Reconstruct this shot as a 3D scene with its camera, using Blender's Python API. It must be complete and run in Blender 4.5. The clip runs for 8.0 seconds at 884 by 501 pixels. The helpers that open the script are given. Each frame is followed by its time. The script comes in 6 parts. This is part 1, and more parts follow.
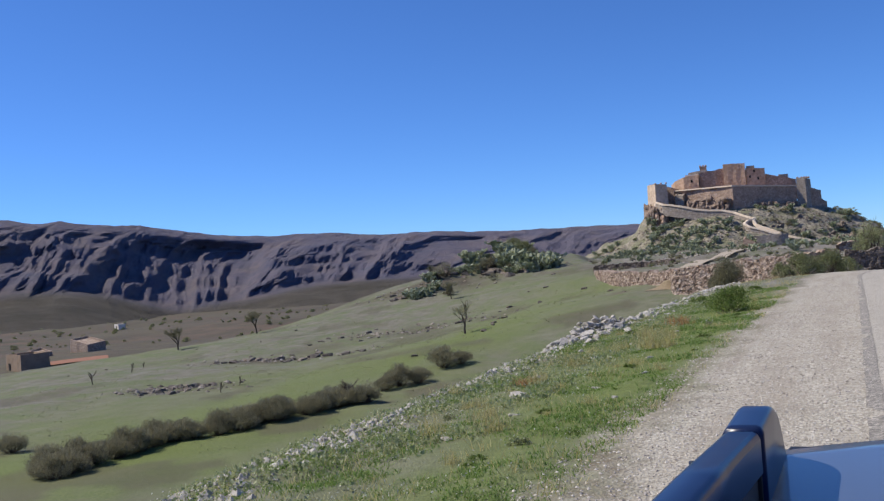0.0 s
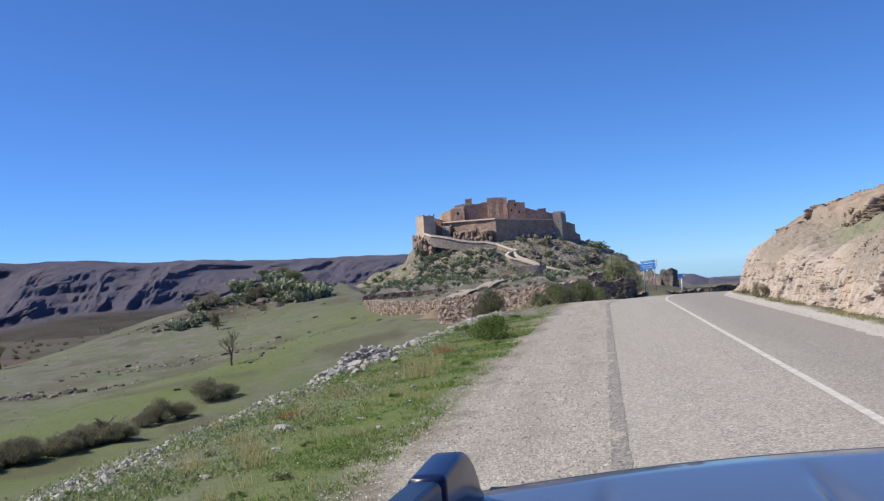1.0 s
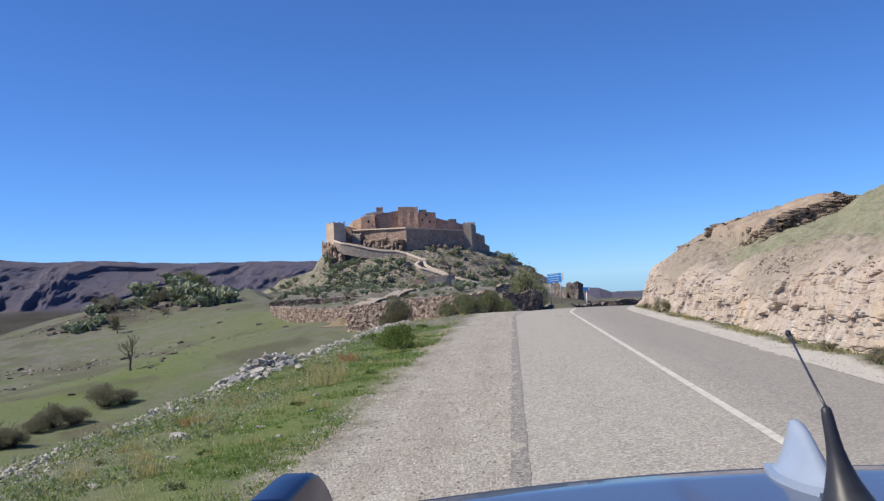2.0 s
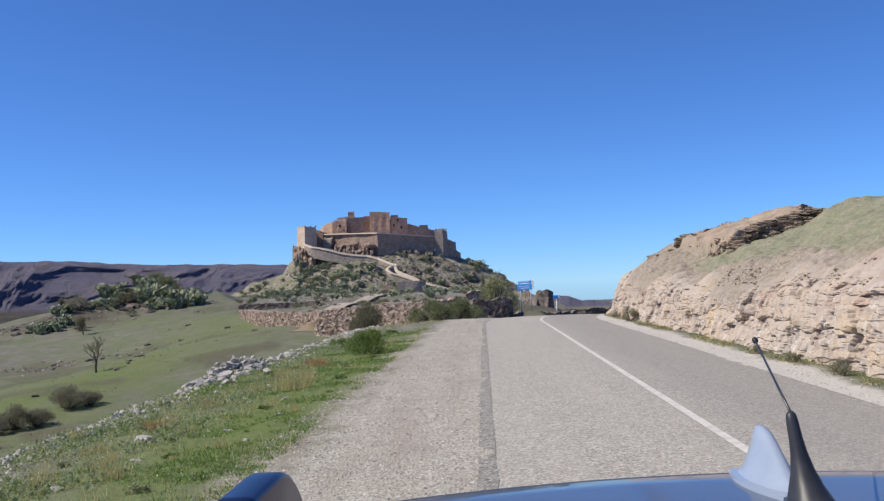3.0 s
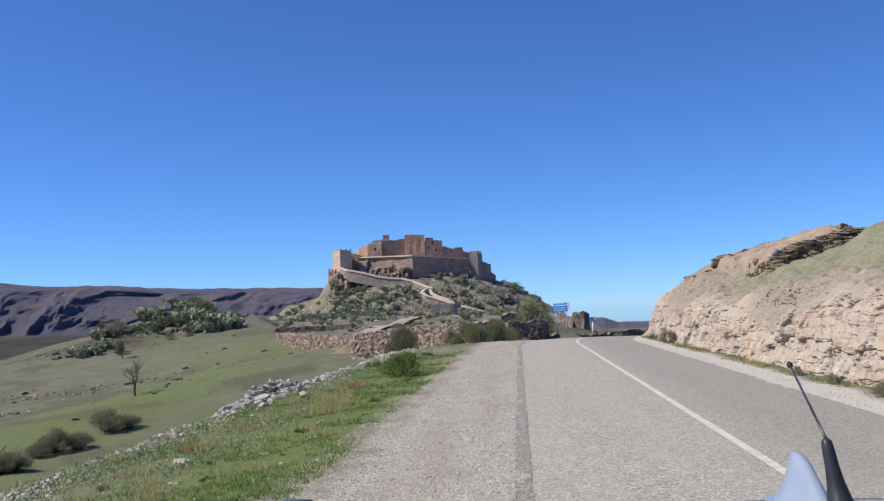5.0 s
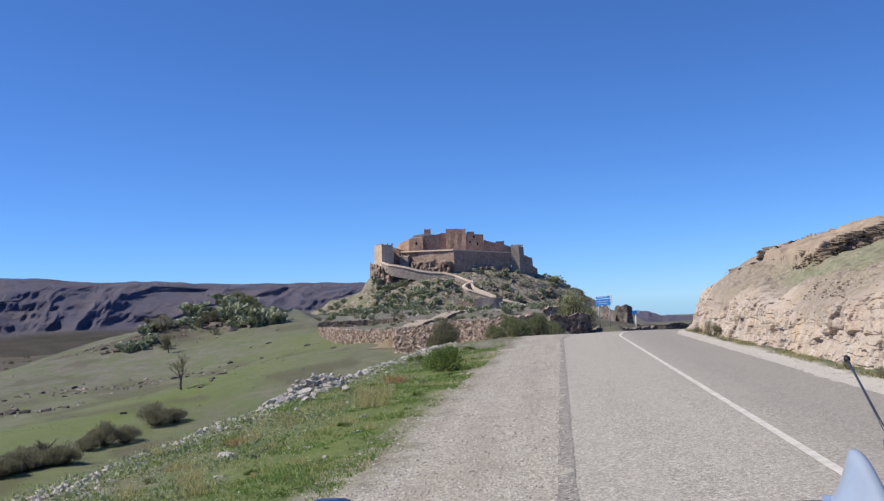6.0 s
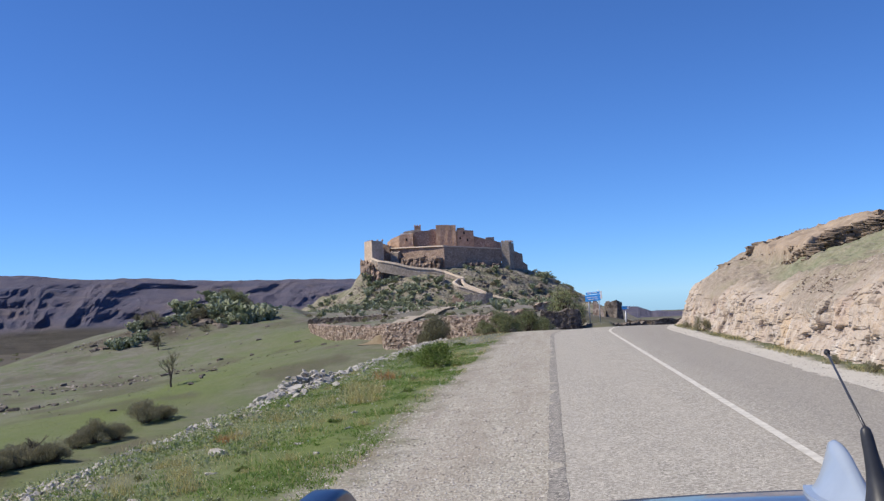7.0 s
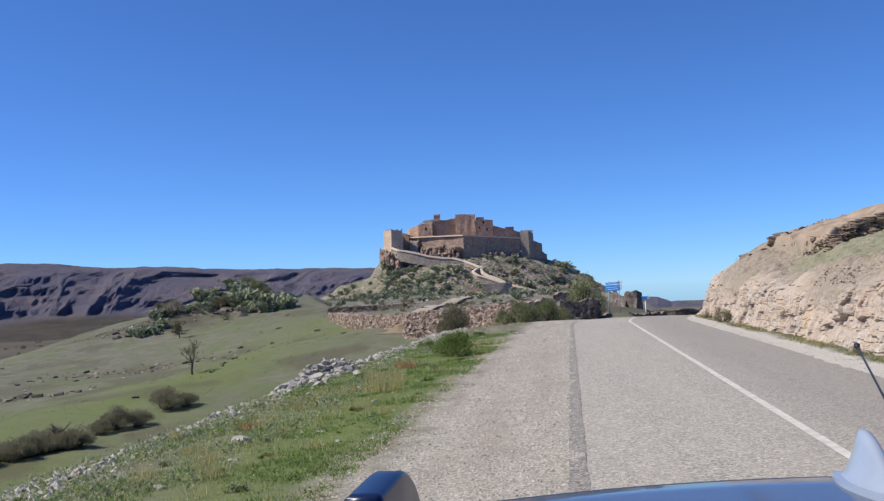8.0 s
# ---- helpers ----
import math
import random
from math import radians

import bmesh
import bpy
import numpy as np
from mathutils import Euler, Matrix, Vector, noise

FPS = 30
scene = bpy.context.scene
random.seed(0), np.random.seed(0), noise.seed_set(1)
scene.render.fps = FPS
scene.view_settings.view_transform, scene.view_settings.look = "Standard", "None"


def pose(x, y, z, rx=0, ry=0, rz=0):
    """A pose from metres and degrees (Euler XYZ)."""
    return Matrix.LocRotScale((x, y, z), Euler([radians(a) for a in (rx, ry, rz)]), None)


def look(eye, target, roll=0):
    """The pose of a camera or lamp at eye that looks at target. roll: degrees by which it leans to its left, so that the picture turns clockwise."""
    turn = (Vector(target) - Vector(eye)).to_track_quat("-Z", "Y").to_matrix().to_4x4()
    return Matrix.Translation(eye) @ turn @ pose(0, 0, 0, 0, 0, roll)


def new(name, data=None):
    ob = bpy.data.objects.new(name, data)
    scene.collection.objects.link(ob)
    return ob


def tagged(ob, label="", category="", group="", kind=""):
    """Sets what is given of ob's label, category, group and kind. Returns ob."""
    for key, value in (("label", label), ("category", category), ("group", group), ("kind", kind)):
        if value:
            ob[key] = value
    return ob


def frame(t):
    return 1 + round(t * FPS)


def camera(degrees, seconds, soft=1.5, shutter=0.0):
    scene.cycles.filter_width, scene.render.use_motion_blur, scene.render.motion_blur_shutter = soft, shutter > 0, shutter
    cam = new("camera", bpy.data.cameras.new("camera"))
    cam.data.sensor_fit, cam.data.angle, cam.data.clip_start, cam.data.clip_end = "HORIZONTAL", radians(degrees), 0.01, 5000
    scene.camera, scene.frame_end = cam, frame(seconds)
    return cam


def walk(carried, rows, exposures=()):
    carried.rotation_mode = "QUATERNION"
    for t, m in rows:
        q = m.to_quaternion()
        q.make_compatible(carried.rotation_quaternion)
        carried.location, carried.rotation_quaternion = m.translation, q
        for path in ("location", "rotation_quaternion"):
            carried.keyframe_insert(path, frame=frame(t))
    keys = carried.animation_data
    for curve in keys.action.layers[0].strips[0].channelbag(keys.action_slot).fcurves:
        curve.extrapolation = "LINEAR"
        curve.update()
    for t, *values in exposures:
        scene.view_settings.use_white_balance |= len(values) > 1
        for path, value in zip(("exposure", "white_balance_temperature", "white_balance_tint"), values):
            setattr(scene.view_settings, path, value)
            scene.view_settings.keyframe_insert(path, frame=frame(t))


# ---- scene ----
# the camera, held over the parked car's roof: seconds, place, yaw, pitch, roll
cam = camera(50.0, 8.0, 1.35)
PATH = [
    (0, -0.109, -0.114, 1.993, 23.50, 0.88, -4.42),
    (0.5, -0.090, -0.087, 1.987, 17.70, 1.48, -3.07),
    (1, -0.043, -0.084, 2.007, 9.61, 1.60, -4.35),
    (1.5, -0.016, -0.016, 2.000, 4.15, 0.78, -3.20),
    (1.7, -0.010, -0.012, 2.002, 4.49, 1.15, -3.28),
    (2.8, -0.003, 0.001, 1.999, 2.48, 2.46, -1.74),
    (3, -0.008, -0.015, 1.998, 2.39, 2.08, -2.05),
    (3.5, 0.000, 0.000, 2.000, 2.96, 2.50, -1.70),
    (4, 0.001, -0.002, 2.001, 2.97, 3.10, -1.61),
    (4.5, -0.001, -0.015, 2.000, 2.57, 3.42, -2.35),
    (5, -0.001, -0.014, 2.001, 4.45, 3.51, -2.35),
    (6.3, -0.001, 0.024, 1.999, 7.08, 3.12, -2.64),
    (6.5, -0.000, -0.010, 2.001, 6.57, 3.02, -2.43),
    (7, -0.000, -0.008, 2.000, 6.38, 3.00, -2.75),
    (7.5, -0.007, -0.011, 1.999, 6.10, 2.82, -2.29),
    (8, -0.026, -0.071, 2.007, 7.57, 2.41, -2.51),
]
walk(cam, [(t, pose(x, y, z, 90 + p, 0, w) @ pose(0, 0, 0, 0, 0, r)) for t, x, y, z, w, p, r in PATH])

# ---- light: a clear spring day, sun high on the valley side ----
SUN_DIR = Vector((-0.98, -0.17, 1.12)).normalized()
world = bpy.data.worlds.new("sky")
scene.world = world
world.use_nodes = True
wn = world.node_tree.nodes
sky = wn.new("ShaderNodeTexSky")
sky.sky_type = "NISHITA"
sky.sun_disc = False
sky.sun_elevation = math.asin(SUN_DIR.z)
sky.sun_rotation = math.atan2(SUN_DIR.x, SUN_DIR.y)
sky.altitude = 3100
sky.air_density = 1.0
sky.dust_density = 0.0
sky.ozone_density = 7.0
wn["Background"].inputs["Strength"].default_value = 0.103
tint = wn.new("ShaderNodeMix")
tint.data_type, tint.blend_type = "RGBA", "MULTIPLY"
tint.inputs[0].default_value = 1.0
tint.inputs[7].default_value = (0.72, 1.02, 1.42, 1)
world.node_tree.links.new(sky.outputs[0], tint.inputs[6])
world.node_tree.links.new(tint.outputs[2], wn["Background"].inputs["Color"])
sun = new("sun", bpy.data.lights.new("sun", "SUN"))
sun.data.energy = 5.0
sun.data.angle = radians(0.53)
sun.data.color = (1.0, 0.92, 0.79)
sun.matrix_world = look(SUN_DIR * 100, (0, 0, 0))
scene.view_settings.exposure = 0.0


# ---- small tools ----
def smooth(a, b, v):
    t = np.clip((np.asarray(v, float) - a) / (b - a), 0, 1)
    return t * t * (3 - 2 * t)


def hashed(i, j, seed):
    v = np.sin(i * 127.1 + j * 311.7 + seed * 74.7) * 43758.5453
    return v - np.floor(v)


def vnoise(x, y, seed=0):
    """Smooth value noise from -1 to 1."""
    x, y = np.asarray(x, float), np.asarray(y, float)
    i, j = np.floor(x), np.floor(y)
    u, v = x - i, y - j
    u, v = u * u * (3 - 2 * u), v * v * (3 - 2 * v)
    a, b = hashed(i, j, seed), hashed(i + 1, j, seed)
    c, d = hashed(i, j + 1, seed), hashed(i + 1, j + 1, seed)
    return 2 * (a + (b - a) * u + (c - a) * v + (a - b - c + d) * u * v) - 1


def fbm(x, y, octaves=4, seed=0):
    total, size = 0, 1.0
    for k in range(octaves):
        total = total + size * vnoise(x * 2**k + 17 * k, y * 2**k - 9 * k, seed + k)
        size *= 0.5
    return total


def cells(x, y, seed=0):
    """Nearest cell of a jittered grid: its random value, and how near the border is."""
    i0, j0 = np.floor(x), np.floor(y)
    best = np.full(np.shape(x), 9.0)
    second = np.full(np.shape(x), 9.0)
    value = np.zeros(np.shape(x))
    for di in (-1, 0, 1):
        for dj in (-1, 0, 1):
            i, j = i0 + di, j0 + dj
            d = np.hypot(i + 0.15 + 0.7 * hashed(i, j, seed) - x, j + 0.15 + 0.7 * hashed(i, j, seed + 5) - y)
            near = d < best
            second = np.where(near, best, np.minimum(second, d))
            value = np.where(near, hashed(i, j, seed + 9), value)
            best = np.where(near, d, best)
    return value, second - best


def grid_mesh(name, px, py, pz, material, zones=None, wrap=False):
    """A sheet from 2D arrays of places. zones: four weights a vertex, for its material."""
    n, m = px.shape
    co = np.stack([px, py, pz], -1).reshape(-1, 3).astype(np.float32)
    i = np.arange(n * m).reshape(n, m)
    if wrap:
        i = np.concatenate([i, i[:, :1]], 1)
    faces = np.stack([i[:-1, :-1], i[:-1, 1:], i[1:, 1:], i[1:, :-1]], -1).reshape(-1, 4)
    me = bpy.data.meshes.new(name)
    me.vertices.add(len(co))
    me.vertices.foreach_set("co", co.ravel())
    me.loops.add(faces.size)
    me.loops.foreach_set("vertex_index", faces.ravel().astype(np.int32))
    me.polygons.add(len(faces))
    me.polygons.foreach_set("loop_start", np.arange(0, faces.size, 4, dtype=np.int32))
    me.polygons.foreach_set("use_smooth", np.ones(len(faces), bool))
    me.update(calc_edges=True)
    if zones is not None:
        layer = me.color_attributes.new("zones", "FLOAT_COLOR", "POINT")
        layer.data.foreach_set("color", np.stack(zones, -1).reshape(-1).astype(np.float32))
    me.materials.append(material)
    return new(name, me)


def raw_mesh(name, verts, faces, material=None, smooth_faces=False):
    me = bpy.data.meshes.new(name)
    me.from_pydata([tuple(v) for v in verts], [], faces)
    if smooth_faces:
        me.polygons.foreach_set("use_smooth", np.ones(len(me.polygons), bool))
    if material:
        me.materials.append(material)
    return me


def from_bm(name, bm, material=None, smooth_faces=False):
    me = bpy.data.meshes.new(name)
    bmesh.ops.recalc_face_normals(bm, faces=bm.faces)
    if smooth_faces:
        for f in bm.faces:
            f.smooth = True
    bm.to_mesh(me)
    bm.free()
    if material:
        me.materials.append(material)
    return me


def part(name, me, parent, m=None, label=""):
    ob = new(name, me)
    ob.parent = parent
    if m is not None:
        ob.matrix_basis = m
    return tagged(ob, label)


# ---- materials ----
class Mat:
    """A node material in the making."""

    def __init__(self, name, rough=0.8, metal=0.0):
        self.m = bpy.data.materials.new(name)
        self.m.use_nodes = True
        self.t = self.m.node_tree
        self.b = self.t.nodes["Principled BSDF"]
        self.b.inputs["Roughness"].default_value = rough
        self.b.inputs["Metallic"].default_value = metal
        self.b.inputs["Specular IOR Level"].default_value = 0.3

    def node(self, kind, **values):
        n = self.t.nodes.new(kind)
        for k, v in values.items():
            n.inputs[k.replace("_", " ")].default_value = v
        return n

    def link(self, a, b):
        self.t.links.new(a, b)

    def place(self):
        if "Geometry" not in self.t.nodes:
            self.t.nodes.new("ShaderNodeNewGeometry").name = "Geometry"
        return self.t.nodes["Geometry"].outputs["Position"]

    def local(self):
        if "Coords" not in self.t.nodes:
            self.t.nodes.new("ShaderNodeTexCoord").name = "Coords"
        return self.t.nodes["Coords"].outputs["Object"]

    def noise(self, scale, detail=4, rough=0.6, at=None, stretch=None):
        at = at or self.place()
        if stretch:
            mp = self.t.nodes.new("ShaderNodeMapping")
            mp.inputs["Scale"].default_value = stretch
            self.link(at, mp.inputs["Vector"])
            at = mp.outputs[0]
        n = self.node("ShaderNodeTexNoise", Scale=scale, Detail=detail, Roughness=rough)
        self.link(at, n.inputs["Vector"])
        return n.outputs["Fac"]

    def voronoi(self, scale, feature="F1", out="Distance", at=None):
        n = self.node("ShaderNodeTexVoronoi", Scale=scale)
        n.feature = feature
        self.link(at or self.place(), n.inputs["Vector"])
        return n.outputs[out]

    def ramp(self, fac, *stops):
        n = self.t.nodes.new("ShaderNodeValToRGB")
        while len(n.color_ramp.elements) < len(stops):
            n.color_ramp.elements.new(0.5)
        for e, (p, c) in zip(n.color_ramp.elements, stops):
            e.position, e.color = p, (*c, 1) if len(c) == 3 else c
        self.link(fac, n.inputs[0])
        return n.outputs[0]

    def span(self, fac, a, b, lo=0.0, hi=1.0):
        n = self.node("ShaderNodeMapRange")
        for k, v in zip((1, 2, 3, 4), (a, b, lo, hi)):
            n.inputs[k].default_value = v
        self.link(fac, n.inputs[0])
        return n.outputs[0]

    def mix(self, fac, a, b, mode="MIX"):
        n = self.t.nodes.new("ShaderNodeMix")
        n.data_type, n.blend_type = "RGBA", mode
        for v, s in ((fac, n.inputs[0]), (a, n.inputs[6]), (b, n.inputs[7])):
            if isinstance(v, (int, float)):
                s.default_value = v
            elif isinstance(v, tuple):
                s.default_value = (*v, 1)
            else:
                self.link(v, s)
        return n.outputs[2]

    def math(self, op, a, b=0.0):
        n = self.t.nodes.new("ShaderNodeMath")
        n.operation = op
        for v, s in ((a, n.inputs[0]), (b, n.inputs[1])):
            if isinstance(v, (int, float)):
                s.default_value = v
            else:
                self.link(v, s)
        return n.outputs[0]

    def random(self):
        return self.t.nodes.new("ShaderNodeObjectInfo").outputs["Random"]

    def island(self):
        return self.t.nodes.new("ShaderNodeNewGeometry").outputs["Random Per Island"]

    def zone(self):
        a = self.t.nodes.new("ShaderNodeVertexColor")
        a.layer_name = "zones"
        s = self.t.nodes.new("ShaderNodeSeparateColor")
        self.link(a.outputs["Color"], s.inputs[0])
        return (*s.outputs, a.outputs["Alpha"])

    def done(self, colour, bump=None, strength=0.5, distance=0.02, rough=None):
        if isinstance(colour, tuple):
            self.b.inputs["Base Color"].default_value = (*colour, 1)
        else:
            self.link(colour, self.b.inputs["Base Color"])
        if bump is not None:
            n = self.node("ShaderNodeBump", Strength=strength, Distance=distance)
            self.link(bump, n.inputs["Height"])
            self.link(n.outputs[0], self.b.inputs["Normal"])
        if rough is not None:
            self.link(rough, self.b.inputs["Roughness"])
        return self.m


def ground_material():
    m = Mat("turf_gravel_and_soil", 0.95)
    gravel, green, stony, dry = m.zone()
    fine, mid, big = m.noise(9, 5, 0.7), m.noise(0.9, 5), m.noise(0.09, 5)
    grass = m.ramp(fine, (0.25, (0.08, 0.104, 0.048)), (0.5, (0.13, 0.158, 0.078)), (0.75, (0.205, 0.222, 0.13)))
    lush = m.ramp(fine, (0.3, (0.085, 0.114, 0.03)), (0.7, (0.165, 0.202, 0.062)))
    thin = m.ramp(mid, (0.3, (0.125, 0.12, 0.092)), (0.7, (0.20, 0.19, 0.155)))
    patch = m.noise(0.33, 6, 0.72)
    grass = m.mix(m.span(m.noise(2.6, 5, 0.75), 0.35, 0.7, 0.0, 0.6), grass, (0.085, 0.098, 0.048))
    col = m.mix(green, m.mix(m.span(patch, 0.40, 0.56, 0.05, 0.95), grass, thin), lush)
    soil = m.mix(m.span(big, 0.4, 0.6), m.ramp(mid, (0.3, (0.06, 0.054, 0.038)), (0.7, (0.105, 0.088, 0.066))), (0.10, 0.09, 0.058))
    plots = m.voronoi(0.022, out="Color", at=m.place())
    soil = m.mix(m.span(plots, 0.25, 0.8, 0.0, 0.75), soil, m.ramp(m.noise(0.05, 5, 0.7), (0.35, (0.055, 0.058, 0.036)), (0.5, (0.09, 0.07, 0.053)), (0.65, (0.135, 0.09, 0.066))))
    col = m.mix(dry, col, soil)
    stones = m.ramp(m.voronoi(27, out="Color"), (0.0, (0.20, 0.183, 0.148)), (0.55, (0.425, 0.395, 0.33)), (1.0, (0.64, 0.605, 0.53)))
    grit = m.mix(m.span(m.noise(1.6, 6, 0.7), 0.35, 0.7, 0.0, 0.65), stones, m.mix(fine, (0.32, 0.288, 0.24), (0.49, 0.455, 0.39)))
    rut = m.span(m.noise(1.5, 5, 0.65, stretch=(1.3, 0.09, 1)), 0.42, 0.66, 0.0, 0.55)
    grit = m.mix(rut, grit, (0.285, 0.243, 0.195))
    grit = m.mix(m.span(m.noise(0.8, 6, 0.8), 0.52, 0.7, 0.0, 0.5), grit, (0.24, 0.21, 0.165))
    across = m.t.nodes.new("ShaderNodeSeparateXYZ")
    m.link(m.place(), across.inputs[0])
    grit = m.mix(m.span(across.outputs[0], 5.2, 5.8, 0.0, 0.6), grit, m.mix(fine, (0.50, 0.475, 0.43), (0.72, 0.69, 0.635)))
    worn = m.math("MULTIPLY", m.span(gravel, 0.05, 0.4), m.span(gravel, 0.95, 0.55))
    col = m.mix(gravel, col, grit)
    col = m.mix(m.math("MULTIPLY", worn, m.span(m.noise(3.0, 5, 0.75), 0.42, 0.62, 0.0, 0.7)), col, (0.15, 0.115, 0.08))
    rock = m.ramp(mid, (0.3, (0.20, 0.175, 0.15)), (0.7, (0.36, 0.33, 0.30)))
    col = m.mix(stony, col, rock)
    height = m.math("ADD", m.math("MULTIPLY", fine, 0.6), m.math("MULTIPLY", m.voronoi(30), 0.5))
    return m.done(col, height, 0.7, 0.04)


def asphalt_material():
    m = Mat("worn_chip_asphalt", 0.85)
    chips = m.ramp(m.voronoi(36, out="Color"), (0.1, (0.19, 0.175, 0.15)), (0.6, (0.43, 0.40, 0.345)), (1.0, (0.72, 0.675, 0.59)))
    wear = m.span(m.noise(1.2, 5, at=m.place(), stretch=(1.0, 0.07, 1)), 0.35, 0.65)
    col = m.mix(m.math("MULTIPLY", wear, 0.45), chips, (0.455, 0.42, 0.362))
    col = m.mix(m.span(m.noise(6, 6, 0.75), 0.35, 0.75, 0.0, 0.45), col, (0.30, 0.276, 0.24))
    across = m.t.nodes.new("ShaderNodeSeparateXYZ")
    m.link(m.place(), across.inputs[0])
    lane = m.span(m.math("ADD", across.outputs[0], m.math("MULTIPLY", m.noise(0.5, 4), 1.2)), 3.0, 4.4, 0.0, 0.42)
    col = m.mix(lane, col, (0.225, 0.21, 0.193))
    return m.done(col, m.voronoi(70), 0.6, 0.01)


def plain(name, lo, hi, scale=3.0, rough=0.8, bump=0.3, distance=0.02, metal=0.0, local=False, rnd=0.0, detail=5):
    m = Mat(name, rough, metal)
    at = m.local() if local else m.place()
    n = m.noise(scale, detail, 0.65, at)
    col = m.mix(m.span(n, 0.3, 0.7), lo, hi)
    if rnd:
        col = m.mix(m.math("MULTIPLY", m.random(), rnd), col, tuple(v * 0.45 for v in lo))
    return m.done(col, m.noise(scale * 4, 4, 0.7, at), bump, distance)


def patch_material():
    m = Mat("dark_bitumen_edge", 0.85)
    col = m.ramp(m.voronoi(38, out="Color"), (0.1, (0.10, 0.093, 0.085)), (0.55, (0.255, 0.236, 0.21)), (1.0, (0.56, 0.52, 0.455)))
    col = m.mix(m.span(m.noise(5, 5, 0.7), 0.40, 0.64, 0.0, 0.6), col, (0.325, 0.302, 0.263))
    return m.done(col, m.voronoi(60), 0.6, 0.01)


GROUND = ground_material()
ASPHALT = asphalt_material()
PAINT = plain("worn_white_road_paint", (0.46, 0.435, 0.38), (0.72, 0.69, 0.62), 5, 0.7, 0.2, 0.005)


# ---- the lie of the land ----
def road_shift(y):
    return np.maximum(0, np.asarray(y, float) - 50) ** 2 / 105


def road_bend(y):
    """How far the paved lanes swing to the right over the crest."""
    return np.maximum(0, np.asarray(y, float) - 47) ** 2 / 64


def road_height(y):
    return -2.0 * smooth(52, 92, y)


CASTLE = (-36.0, 318.0)
CASTLE_TURN = math.degrees(math.atan2(36.0, 318.0))


def castle_plan(x, y):
    """Places on the castle's own plan: a to the right along its front, b into the hill."""
    dx, dy = x - CASTLE[0], y - CASTLE[1]
    c, s = math.cos(math.radians(CASTLE_TURN)), math.sin(math.radians(CASTLE_TURN))
    return dx * c + dy * s, -dx * s + dy * c


def castle_point(a, b):
    c, s = math.cos(math.radians(CASTLE_TURN)), math.sin(math.radians(CASTLE_TURN))
    return CASTLE[0] + a * c - b * s, CASTLE[1] + a * s + b * c


def hill(x, y):
    a, b = castle_plan(x, y)
    rho = np.hypot(np.where(a < 0, a * (1.2 - 0.24 * smooth(26, 42, -a)), a * 0.93 + 1.3 * np.maximum(0, a - 45)), b)
    z = np.interp(rho, [0, 20, 24, 34, 42, 50, 58, 70, 90, 130], [15, 13.5, 12.0, 7.6, 2.8, -1.0, -2.4, -4, -9, -24])
    rough = smooth(62, 45, rho)
    ledge = fbm(x / 9, y / 9, 3, 51)
    step = 0.7 * (smooth(-0.1, 0.1, np.sin(z * 1.9 + 2 * ledge)) - 0.5)
    z = z + 4.5 * np.exp(-(((a + 25.5) / 4.0) ** 2) - ((b + 17) / 6) ** 2)
    return z + rough * (0.6 * ledge + 0.25 * fbm(x / 2.2, y / 2.2, 3, 52) + 0.5 * step)


# the line of the terrace walls below the bend
WALL_X = [-27, -25.4, -23.5, -19.5, -13.6, -12.8, -12.3, -9.5, -6.5, -3.4, -1.2, 2]
WALL_Y = [101, 99, 92.5, 84.5, 77.2, 73.4, 71, 69.2, 66.5, 64.2, 66, 72]


